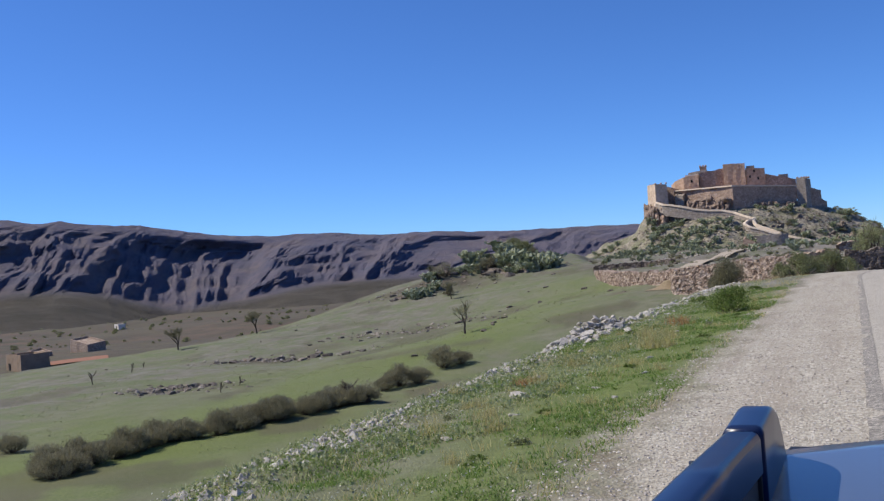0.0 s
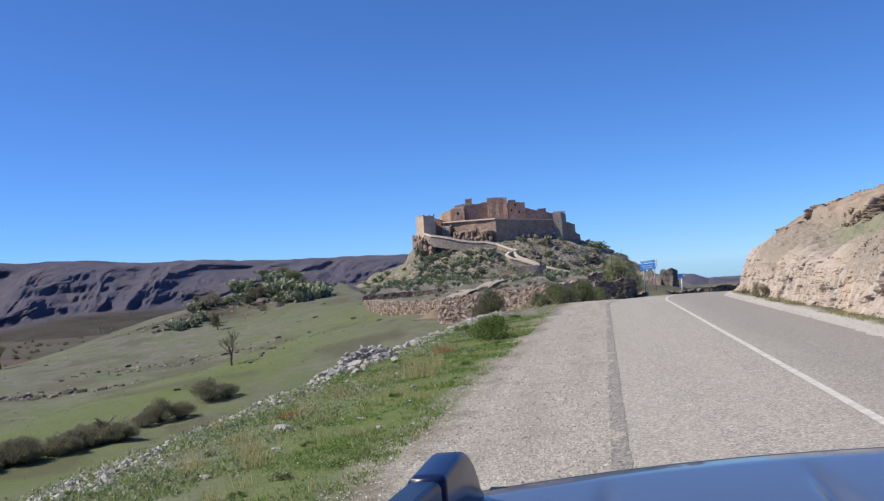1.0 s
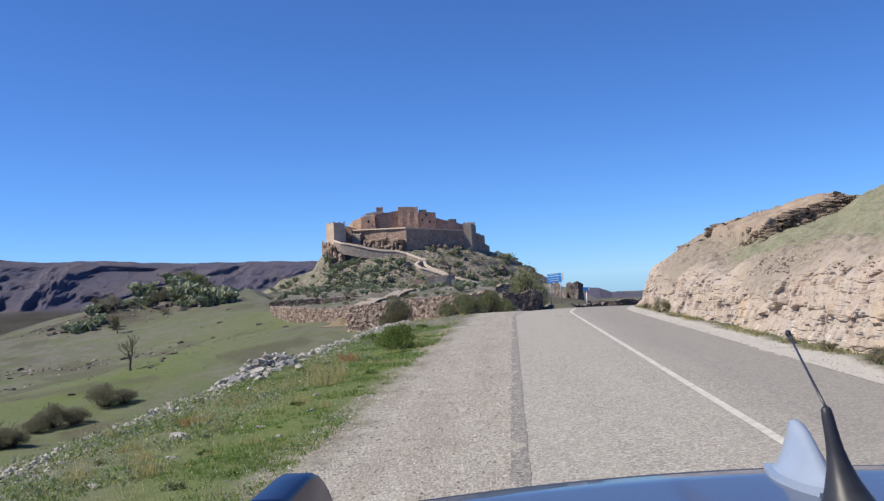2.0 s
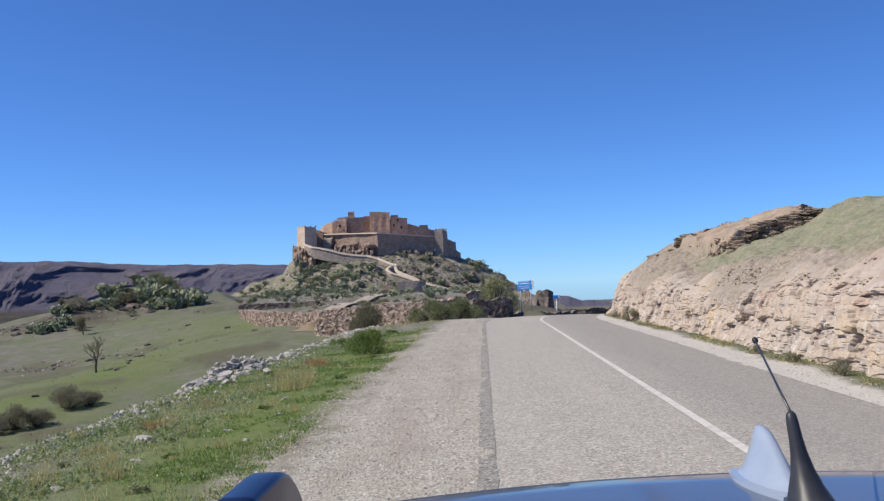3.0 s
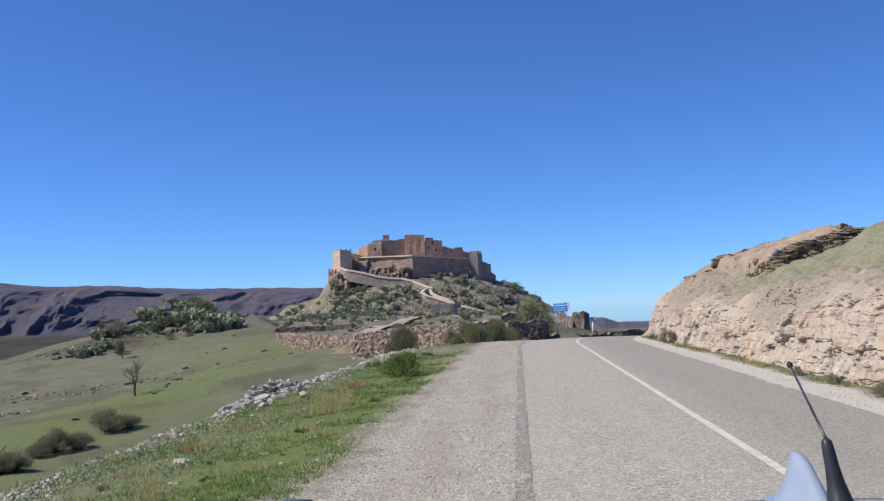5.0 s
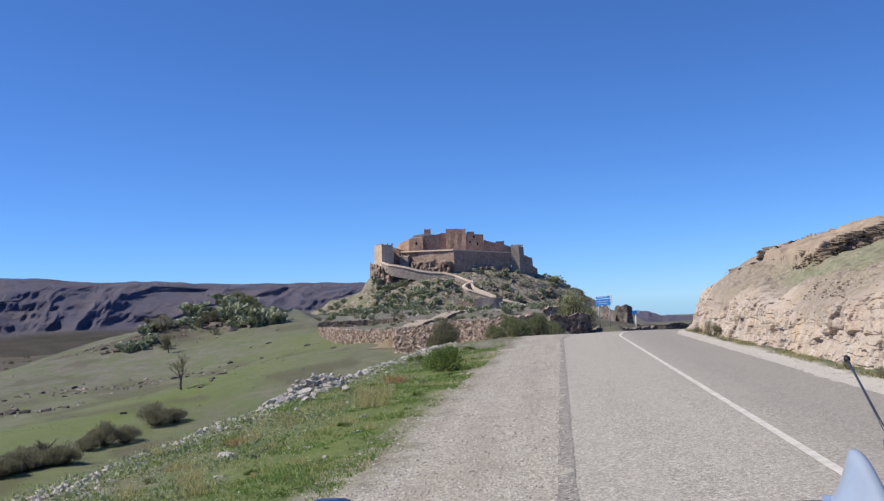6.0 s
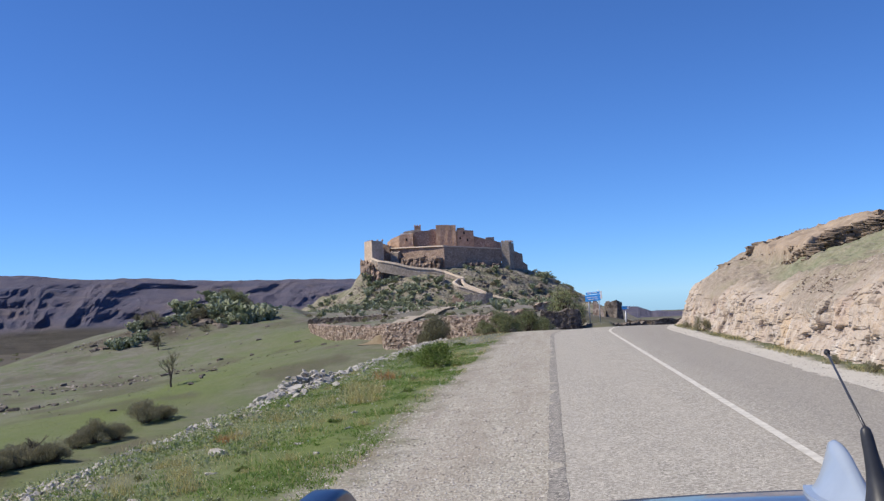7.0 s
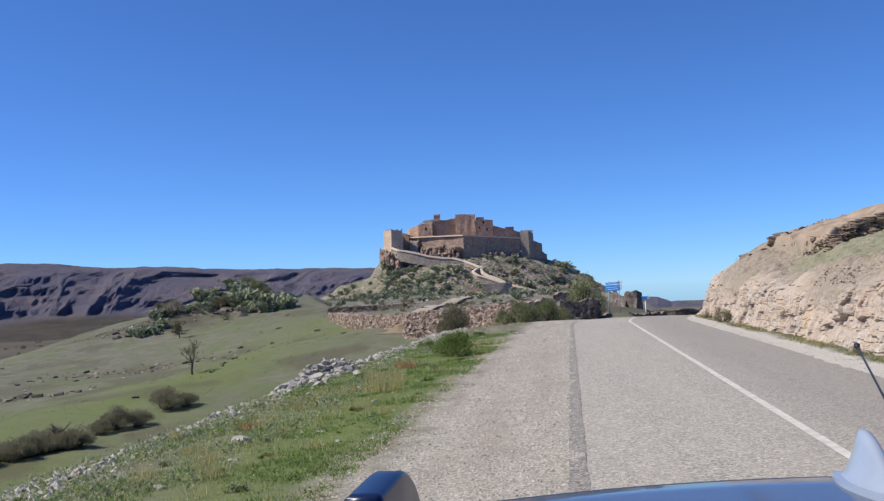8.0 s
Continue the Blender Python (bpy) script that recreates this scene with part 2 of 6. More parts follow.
def land(x, y):
    """The height of the ground, and how green, gravelly, stony and dry it is."""
    x, y = np.asarray(x, float), np.asarray(y, float)
    r = np.hypot(x, y)
    s = x - np.where(y < 130, road_shift(y), road_shift(130))
    # the field below the road, rising to a spur
    rise = 7.0 * smooth(70, 145, y) * smooth(-95, -50, x)
    field = -4.6 + rise - 0.022 * np.maximum(0, -x - 24) + 0.22 * fbm(x / 14, y / 14, 3, 3) + 0.07 * fbm(x / 2.5, y / 2.5, 3, 4)
    field = field + 3.5 * smooth(45, 76, y) * np.exp(-(((x + 13) / 17) ** 2))
    wall_line = np.interp(x, WALL_X, WALL_Y)
    az = np.degrees(np.arctan2(x, y))
    upland = np.interp(y - wall_line, [0, 20, 60, 120, 180], [0.0, 0.3, 0.8, 0.3, -1.4]) + 0.3 * fbm(x / 25, y / 25, 3, 5) + 0.16 * fbm(x / 4, y / 4, 4, 10)
    upland = upland + 0.35 * (smooth(-0.15, 0.15, np.sin(y * 0.23 + 1.5 * fbm(x / 12, y / 12, 3, 20))) - 0.5)
    behind = smooth(0.2, 1.4, y - wall_line) * smooth(-16.2, -14.2, az) * smooth(3.5, -1, x)
    upland = upland - smooth(-1, 4, x) * 0.6 - 2.0 * smooth(96, 118, y) * smooth(3, 7, x) - 1.2 * smooth(6, 11, x) - 20 * smooth(115, 330, y) * smooth(-2, 12, x)
    w = np.maximum(smooth(-46, -20, x) * smooth(84, 112, y), behind)
    field = field * (1 - w) + upland * w
    field = field + 2.3 * np.exp(-(((x + 46) / 6.5) ** 2) - ((y - 127) / 6) ** 2) + 1.0 * np.exp(-(((x + 51) / 5) ** 2) - ((y - 115) / 5) ** 2)
    # the rim of the spur, and the valley past it
    d = -0.75 * (x + 10) + 0.66 * y
    rim = 101 + 20 * smooth(95, 135, y)
    over = np.maximum(0, d - rim)
    low = -19 - 0.016 * np.maximum(0, r - 300) + 3.5 * fbm(x / 130, y / 130, 4, 6)
    drop = field - 0.2 * over * smooth(0, 25, over)
    z = np.where(over > 0, np.maximum(drop, low), field)
    z = np.where(r > 900, np.minimum(z, -42), z)
    far = smooth(330, 700, r) * (1 - smooth(0, -200, x))
    z = z * (1 - far) + (-26 - 0.015 * r + 4 * fbm(x / 240, y / 240, 4, 8)) * far
    # verge, bank, and the bed of the road
    bump = 0.05 * fbm(x * 0.9, y * 0.9, 3, 7) * smooth(-2.5, -3.4, s)
    side = np.where(s > -7.2, -0.07 * np.maximum(0, -s - 2.4), -0.336 - 0.45 * np.maximum(0, -s - 7.2)) + bump + road_height(y)
    near = smooth(112, 84, y)
    z = np.where(s < 7.2, np.maximum(side, z) * near + z * (1 - near), z)
    z = z * (1 - behind) + field * behind
    z = z + 1.15 * smooth(70, 79, y) * smooth(92, 84, y) * smooth(-1.5, 1.5, x) * smooth(6.0, 4.6, x)
    open_road = (y < 74) | (x > 5)
    bed = road_height(y) - 0.05 * smooth(0.05, 0.25, s) * smooth(5.6, 5.4, s) + 0.012 * fbm(x * 1.7, y * 1.7, 3, 9)
    z = np.where((s > -2.4) & (s < 7.6) & (y < 112) & open_road, bed, z)
    z = np.where(s >= 7.6, np.minimum(z, road_height(y) - 0.3), z)
    # what grows or lies on it
    edge = 0.45 * fbm(x * 0.7, y * 0.7, 5, 11)
    gravel = smooth(-3.1, -2.0, s + edge) * smooth(7.0, 6.5, s + 0.6 * edge) * (y < 115)
    patch = 0.5 + 0.5 * fbm(x / 9, y / 9, 4, 12)
    swale = np.exp(-(((x + 31 - 0.05 * y) / 12) ** 2)) * smooth(110, 60, y)
    on_verge = 0.48 + 0.7 * (patch - 0.35) + 0.55 * np.exp(-(((s + 3.7) / 1.0) ** 2))
    on_verge = on_verge * smooth(48, 30, y)
    green = np.clip(np.where(s > -7.2, on_verge, 0.06 + 0.75 * swale + 0.55 * (patch - 0.5)), 0, 1)
    dry = np.clip(smooth(8, 40, over) + 0.55 * smooth(0.35, 0.6, fbm(x / 6, y / 6, 4, 13)) * (s < -9) + smooth(150, 200, r) * (x > -30) + 0.8 * smooth(92, 112, y) * smooth(-30, -18, x), 0, 1)
    for px, py, pr in ((-52, 112, 7), (-47, 120, 5), (-47, 70, 4), (-43, 51.5, 3), (-40, 84, 4), (-11, 29.5, 1.6)):
        dry = np.clip(dry + np.exp(-(((x - px) / (1.6 * pr)) ** 2) - ((y - py) / (0.6 * pr)) ** 2) * (0.7 + 0.5 * fbm(x / 1.5, y / 1.5, 3, 15)), 0, 1)
    below_hill = smooth(-15.6, -13.6, az + 0.5 * fbm(x / 6, y / 6, 3, 16)) * np.maximum(smooth(97, 106, y), behind) * smooth(900, 500, r) * (np.abs(az) < 40)
    dry = np.clip(dry * (1 - 0.7 * below_hill) + 0.5 * below_hill * smooth(-0.3, 0.5, fbm(x / 7, y / 7, 4, 17)), 0, 1)
    green = green * (1 - below_hill) * (1 - 0.85 * smooth(66, 74, y) * (x > -3))
    dry = np.clip(dry + 0.45 * smooth(68, 76, y) * smooth(-2, 1, x) * (y < 120), 0, 1)
    dry = np.where(s > 6.6, 0.55 * patch * (1 - below_hill), dry)
    stony = 0.7 * smooth(0.1, 0.6, fbm(x * 1.1, y * 1.1, 4, 14)) * smooth(-5.4 + 2.4 * smooth(30, 44, y), -6.6 + 2.4 * smooth(30, 44, y), s) * smooth(-9.2, -7.6, s)
    stony = np.clip(stony + below_hill * (0.34 + 0.4 * fbm(x / 3, y / 3, 4, 18)), 0, 1)
    return z, (gravel * (y < 74), green, stony, dry)


def ground_z(x, y):
    return float(land(x, y)[0])


def build_ground():
    front = np.radians(np.arange(-62, 40, 0.25))
    back = np.radians(np.arange(40, 298, 3.0))
    az = np.concatenate([front, back])
    rad = np.concatenate([[0.02, 0.5], np.exp(np.arange(0, math.log(4800), 0.02))])
    a, r = np.meshgrid(az, rad)
    x, y = r * np.sin(a), r * np.cos(a)
    z, zones = land(x, y)
    return tagged(grid_mesh("ground", x, y, z, GROUND, zones, wrap=True), "grassy field, gravel verge and dry valley floor", "ground", kind="structure")


build_ground()


def strip(name, s0, s1, lift, material, y0, y1, step, label, thick=0.0, rag=0.0, parent=None):
    y = np.arange(y0, y1 + step, step)
    cols = np.concatenate([[0, 0.003], np.linspace(0.012, 0.988, 14), [0.997, 1]]) if thick else np.linspace(0, 1, 3)
    g, yy = np.meshgrid(cols, y)
    left = s0 + rag * fbm(yy * 2.3, yy * 0 + s0, 4, 21)
    right = s1 if thick else s1 + rag * fbm(yy * 2.9, yy * 0 + 9, 4, 22)
    s = left + (right - left) * g
    x = s + road_bend(yy)
    camber = 0.05 * (1 - ((s - 2.9) / 3.0) ** 2)
    z = road_height(yy) + lift + camber
    if thick:
        z[:, 0] -= thick
        z[:, -1] -= thick
        x[:, 0] -= 0.03
        x[:, -1] += 0.03
    ob = grid_mesh(name, x, yy, z, material)
    if parent:
        ob.parent = parent
    else:
        tagged(ob, label, name, kind="structure")
    return ob


road = strip("road", -0.15, 5.75, 0.0, ASPHALT, -40, 66, 0.25, "grey worn asphalt road climbing to a bend", 0.06, 0.07)
tagged(strip("edge_strip", -0.13, 0.07, 0.005, patch_material(), -40, 66, 0.1, "", rag=0.012, parent=road), "darker rough bitumen edge strip")
tagged(strip("centre_line", 2.78, 2.91, 0.006, PAINT, -40, 66, 0.5, "", parent=road), "worn white painted centre line")


# ---- mountains over the valley ----
def mountain_material():
    m = Mat("haze_tinted_bare_mountain_rock", 0.95)
    apron = m.zone()[0]
    # distance haze is put into the rock's colours as a blue-purple tint
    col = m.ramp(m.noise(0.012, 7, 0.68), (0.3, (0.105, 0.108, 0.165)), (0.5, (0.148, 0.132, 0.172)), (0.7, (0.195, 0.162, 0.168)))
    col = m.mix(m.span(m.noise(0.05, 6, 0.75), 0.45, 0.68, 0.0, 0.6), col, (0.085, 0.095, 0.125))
    earth = m.ramp(m.noise(0.02, 6, 0.7), (0.35, (0.062, 0.056, 0.04)), (0.65, (0.112, 0.096, 0.074)))
    earth = m.mix(m.span(m.noise(0.08, 5, 0.8), 0.55, 0.62, 0.0, 0.8), earth, (0.035, 0.042, 0.028))
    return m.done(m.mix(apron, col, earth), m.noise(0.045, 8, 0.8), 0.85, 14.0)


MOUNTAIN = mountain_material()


def ridged(x, y, octaves, seed):
    """Sharp crests between rounded hollows."""
    total, size = 0, 1.0
    for k in range(octaves):
        total = total + size * (0.5 - abs(vnoise(x * 2**k + 13 * k, y * 2**k + 7 * k, seed + k)))
        size *= 0.56
    return total


def build_mountains():
    deg = np.concatenate([np.arange(-75, 30, 0.06), np.arange(30, 285, 3.0)])
    u = np.concatenate([np.linspace(0, 0.25, 16)[:-1], np.linspace(0.25, 0.75, 190), np.linspace(0.76, 1, 30)])
    a, v = np.meshgrid(np.radians(deg), u)
    d = np.degrees(a)
    d = np.where(d > 180, d - 360, d)
    top = np.interp(d, [-75, -48, -44, -41, -38.5, -35.3, -31.6, -27, -25, -21, -12, -4, 1, 3.5, 5.1, 5.9, 6.25, 6.6, 7.1, 9, 12, 40, 110],
                    [164, 148, 139, 133, 118, 101, 100, 87, 91, 79, 70, 24, -22, -37, -40, -54, -51, -54, -56, -60, -50, 120, 160])
    base = np.interp(d, [-75, -46, -43, -39, -36, -31, -28, -12, 3], [-8, -8, -20, -52, -40, -24, -22, -20, -72])
    foot = np.interp(d, [-75, -48, -38, -24, -10, 10, 60], [1250, 1350, 1500, 1680, 1850, 1950, 1500])
    w1, w2 = fbm(d / 5, v * 1.6, 3, 33), fbm(d / 5 + 40, v * 1.6, 3, 34)
    # buttresses lean to the right as they climb
    slant = d - 8 * v + 1.1 * w1
    big = ridged(slant / 5.2, v * 1.6, 3, 36)
    mid = ridged(slant / 2.0 + 0.5 * w2, v * 4.5, 4, 37)
    fine = ridged(slant / 0.7, v * 12.0, 3, 38)
    edge = v + 0.05 * w2 * (1 - smooth(0.6, 0.85, v))
    cliff = smooth(0.25, 0.33, edge) * (1 - smooth(0.54, 0.74, edge))
    tall = np.clip((top - base) / 140, 0.05, 1.1)
    r = foot * (0.72 + 0.28 * np.minimum(v / 0.27, 1)) + 310 * np.clip((v - 0.27) / 0.35, 0, 1) + 330 * np.clip((v - 0.62) / 0.38, 0, 1)
    r = r + 30 * w1 + cliff * tall * (110 * (0.7 - big) + 34 * (0.7 - mid) + 10 * (0.7 - fine))
    fan = base - 28 * (1 - smooth(0, 0.3, v)) + 7 * w2 * smooth(0.05, 0.2, v) * smooth(0.34, 0.22, v)
    rise = np.interp(edge, [0, 0.24, 0.30, 0.40, 0.50, 0.58, 0.66, 0.80, 1.0], [0, 0.02, 0.08, 0.30, 0.54, 0.70, 0.80, 0.92, 1.0])
    beds = 1.6 * np.sin(rise * 38 + 2.5 * w1) * cliff
    upper = smooth(0.58, 0.75, v)
    z = fan + (top - base) * rise + (beds + 6 * (mid - 0.25) * upper * (1 - smooth(0.85, 1, v))) * tall
    z = z + (1.6 * fbm(d / 2.5, v * 0, 4, 39) + 1.1 * fbm(d / 0.7, v * 0, 3, 40)) * smooth(0.6, 0.9, v)
    apron = np.clip(1 - smooth(0.25, 0.34, edge + 0.02 * w1), 0, 1) * smooth(0, -10, d)
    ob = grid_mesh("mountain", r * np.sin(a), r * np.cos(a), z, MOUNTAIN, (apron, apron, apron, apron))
    return tagged(ob, "bare brown mountain range, blue-purple haze put into its colour, with shaded gullies", "mountain", kind="structure")


build_mountains()

# ---- the rock cutting beside the road ----
def cutting_material():
    m = Mat("pale_layered_rock_and_scree", 0.95)
    rocky, grass, ledge, which = m.zone()
    n1, n2, n3 = m.noise(1.1, 5), m.noise(7, 5, 0.7), m.noise(0.4, 4, 0.6)
    beds = m.noise(1.0, 5, 0.7, stretch=(0.6, 0.6, 2.4))
    rock = m.ramp(beds, (0.25, (0.26, 0.21, 0.17)), (0.42, (0.42, 0.35, 0.29)), (0.56, (0.48, 0.42, 0.36)), (0.68, (0.38, 0.31, 0.25)), (0.8, (0.56, 0.51, 0.455)))
    piece = m.ramp(which, (0.1, (0.30, 0.23, 0.185)), (0.3, (0.41, 0.33, 0.275)), (0.5, (0.48, 0.41, 0.345)), (0.7, (0.50, 0.375, 0.25)), (0.9, (0.56, 0.51, 0.45)))
    rock = m.mix(0.4, rock, piece)
    # ochre, pink and pale mineral stains
    rock = m.mix(m.span(n3, 0.57, 0.66, 0.0, 0.5), rock, (0.56, 0.41, 0.25))
    rock = m.mix(m.span(m.noise(0.5, 4, 0.6, stretch=(1, 1, 0.6)), 0.56, 0.68, 0.0, 0.4), rock, (0.47, 0.34, 0.28))
    rock = m.mix(m.span(m.noise(1.3, 6, 0.75, stretch=(1.2, 1.2, 0.5)), 0.56, 0.68, 0.0, 0.65), rock, (0.68, 0.65, 0.61))
    rock = m.mix(m.span(m.noise(3.2, 7, 0.8, stretch=(1.5, 1.5, 0.7)), 0.52, 0.68, 0.0, 0.55), rock, (0.24, 0.185, 0.145))
    scree = m.ramp(n2, (0.25, (0.17, 0.135, 0.105)), (0.5, (0.30, 0.25, 0.20)), (0.75, (0.46, 0.40, 0.335)))
    scree = m.mix(m.span(m.noise(0.7, 5, 0.7), 0.48, 0.66, 0.0, 0.5), scree, (0.25, 0.235, 0.14))
    turf = m.ramp(n2, (0.3, (0.14, 0.162, 0.085)), (0.7, (0.27, 0.285, 0.18)))
    brown = m.ramp(n1, (0.3, (0.27, 0.205, 0.15)), (0.7, (0.46, 0.36, 0.27)))
    col = m.mix(m.math("MULTIPLY", grass, m.span(n1, 0.3, 0.62, 0.3, 0.85)), scree, turf)
    col = m.mix(rocky, col, rock)
    col = m.mix(m.math("MULTIPLY", ledge, 0.85), col, brown)
    return m.done(col, m.math("ADD", n2, m.math("MULTIPLY", m.noise(2.2, 4), 0.8)), 0.7, 0.06)


def cutting_profile(q):
    """Distance from the road's side and height along the slope's section."""
    at = [0, 0.04, 0.28, 0.35, 0.42, 0.5, 0.58, 0.66, 0.74, 0.82, 1.0]
    return (np.interp(q, at, [7.0, 7.2, 7.7, 8.2, 9.0, 10.5, 12.3, 15.2, 18.4, 23, 60]),
            np.interp(q, at, [-0.6, -0.05, 1.5, 1.98, 2.45, 3.35, 4.1, 4.95, 5.5, 5.7, 7]))


def ledge_reach(az):
    """How far off the rock ledge on the slope stands, by compass angle."""
    return np.interp(az, [10.5, 12.1, 13.3, 14.9, 16.0, 17.2, 18.7, 20.5], [51, 50, 46.9, 43.6, 45.4, 46.2, 46.8, 48.5])


def crown(x, y):
    """The bare knoll behind the ledge and the bulge at the cutting's end."""
    az, r = np.degrees(np.arctan2(x, y)), np.hypot(x, y)
    gap = r - ledge_reach(az) - 0.25 * fbm(x * 1.3, y * 1.3, 3, 59)
    knoll = 0.72 * smooth(0.0, 0.4, gap) * smooth(10.8, 13.0, az) * smooth(20.4, 18.2, az)
    nose = 0.42 * smooth(44, 50, y) * smooth(7.6, 8.3, x) * smooth(12.5, 9.5, x)
    dip = 0.5 * smooth(29, 42, r) * smooth(11.0, 13.2, az) * (1 - smooth(18.6, 21.5, az))
    return knoll + nose - dip, np.clip(knoll / 0.72, 0, 1)


def courses(y, z, wide, high, seed):
    """Broken beds of rock: the block's random value, and how near its joint is."""
    row = np.floor(z / high)
    h = hashed(row, row * 0, seed)
    along = y / (wide * (0.6 + 0.9 * h)) + 7 * h + 0.25 * (z / high - row) * (h - 0.5)
    col = np.floor(along)
    near = np.minimum(np.minimum(along - col, 1 + col - along) * wide, np.minimum(z / high - row, 1 + row - z / high) * high)
    return hashed(col, row, seed + 3), near


def build_cutting():
    y = np.concatenate([np.arange(-40, 12, 1.0), np.arange(12, 72, 0.05)])
    q = np.concatenate([np.linspace(0, 0.34, 120), np.linspace(0.345, 0.82, 110), np.linspace(0.83, 1, 12)])
    qq, yy = np.meshgrid(q, y)
    x, z = cutting_profile(qq)
    z = z * (1 - 0.13 * smooth(2.0, 3.5, z) * smooth(54, 30, yy))
    nose = 1 - smooth(54.5, 62, yy - 0.3 * (x - 7))
    z = -0.6 + (z + 0.6) * nose
    x = x + 2.5 * (1 - nose) * smooth(0.02, 0.2, qq)
    raised, bare = crown(x, yy)
    z = z + raised * nose
    warp = 0.35 * fbm(yy / 2.2, z / 0.9, 3, 41)
    ragged = 0.07 * fbm(yy / 3.5, yy * 0, 3, 46) + 0.03 * fbm(yy / 0.7, z * 2, 4, 56)
    rocky = (1 - smooth(0.25, 0.40, qq + ragged)) * smooth(0.0, 0.04, qq)
    dip = 0.13 * fbm(yy / 1.6, z / 1.1, 4, 43) + 0.05 * warp
    v4, e4 = cells(yy / 0.5 + warp, z / 0.42 + warp, 57)
    v1, e1 = courses(yy + 0.7 * warp, z + dip, 0.42, 0.27, 42)
    v2, e2 = courses(yy + 1.1 * warp, z + 1.6 * dip, 1.1, 0.8, 47)
    v3, e3 = cells(yy / 0.30, z / 0.15 + warp, 48)
    out = 0.05 * (v1 - 0.5) + 0.17 * (v2 - 0.5) - 0.05 * (1 - smooth(0.0, 0.05, e2)) + 0.07 * (v3 - 0.5) + 0.10 * (v4 - 0.5) - 0.02 * (1 - smooth(0.0, 0.02, e1)) - 0.11 * (v1 < 0.04) + 0.14 * warp + 0.08 * fbm(yy / 0.5, z / 0.9, 3, 58)
    x = x - out * rocky + 0.30 * fbm(yy / 7, z / 5, 3, 45) * smooth(0.04, 0.2, qq)
    ledge = bare * nose
    loose = smooth(0.3, 0.4, qq)
    z = z + (0.17 * fbm(yy / 1.5, x / 1.5, 4, 44) + 0.09 * fbm(yy * 2.5, x * 2.5, 3, 53)) * loose
    grass = smooth(0.425, 0.475, qq + 0.02 * fbm(yy / 3, x / 3, 3, 54)) * smooth(47, 41, yy - 0.9 * (x - 10)) * (1 - bare)
    ob = grid_mesh("rock_cutting", x, yy, z, cutting_material(), (rocky, grass, np.clip(ledge, 0, 1), np.clip(0.45 * v1 + 0.4 * v2 + 0.15 * v3, 0, 1)))
    flags = np.ones((len(y) - 1, len(q) - 1), bool)
    flags[:, : int(np.searchsorted(q, 0.34))] = False
    ob.data.polygons.foreach_set("use_smooth", flags.ravel())
    return tagged(ob, "pale layered rock cutting with grassy slope above", "rock face", kind="structure")


build_cutting()


def slope_z(x, y):
    """The height of the slope over the cutting."""
    q = np.linspace(0.3, 1, 400)
    px, pz = cutting_profile(q)
    z = np.interp(x, px, pz)
    return z * (1 - 0.13 * smooth(2.0, 3.5, z) * smooth(54, 30, y)) + crown(x, y)[0]


# ---- the hill with the stronghold ----
def hillside_material():
    m = Mat("stony_hillside", 0.95)
    n1, n2 = m.noise(0.25, 5), m.noise(1.4, 5, 0.7)
    soil = m.ramp(n2, (0.3, (0.18, 0.16, 0.125)), (0.5, (0.30, 0.265, 0.21)), (0.72, (0.46, 0.415, 0.345)))
    turf = m.ramp(n2, (0.3, (0.09, 0.105, 0.05)), (0.7, (0.185, 0.19, 0.10)))
    col = m.mix(m.span(n1, 0.42, 0.6, 0.05, 0.75), soil, turf)
    return m.done(col, m.math("ADD", n2, m.noise(5, 4)), 0.8, 0.25)


def build_hill():
    gx, gy = np.meshgrid(np.arange(-108, 38, 0.5), np.arange(246, 392, 0.5))
    return tagged(grid_mesh("castle_hill", gx, gy, hill(gx, gy), hillside_material()), "stony hill with scrub and prickly pear", "hill", kind="structure")


build_hill()


def masonry(name, dark, mid, pale, scale=1.0):
    m = Mat(name, 0.95)
    n1, n2 = m.noise(0.35 * scale, 5), m.noise(2.2 * scale, 5, 0.7)
    stones = m.voronoi(2.6 * scale, out="Color")
    col = m.ramp(m.mix(0.5, n2, stones), (0.25, dark), (0.5, mid), (0.75, pale))
    col = m.mix(m.span(n1, 0.4, 0.65, 0.0, 0.5), col, tuple(0.6 * v for v in mid))
    return m.done(col, m.math("ADD", m.voronoi(2.6 * scale), n2), 0.7, 0.12)


STONE_WALL = masonry("brown_castle_masonry", (0.27, 0.185, 0.14), (0.425, 0.305, 0.23), (0.56, 0.43, 0.34))
CLAY_WALL = masonry("orange_clay_plaster", (0.44, 0.285, 0.19), (0.57, 0.385, 0.265), (0.66, 0.47, 0.34), 0.6)
GREY_WALL = masonry("grey_castle_masonry", (0.25, 0.205, 0.165), (0.40, 0.335, 0.275), (0.53, 0.455, 0.385))
COPING = plain("pale_pink_lime_coping", (0.66, 0.53, 0.40), (0.80, 0.68, 0.54), 1.5, 0.9)
LIME = plain("whitewash", (0.55, 0.50, 0.44), (0.75, 0.70, 0.63), 2.0, 0.9)
TERRACE_STONE = masonry("dark_terrace_stone", (0.10, 0.082, 0.068), (0.18, 0.15, 0.125), (0.29, 0.25, 0.21))
PALE_CLAY = masonry("pale_clay_plaster", (0.50, 0.38, 0.28), (0.60, 0.47, 0.355), (0.68, 0.55, 0.43), 0.6)


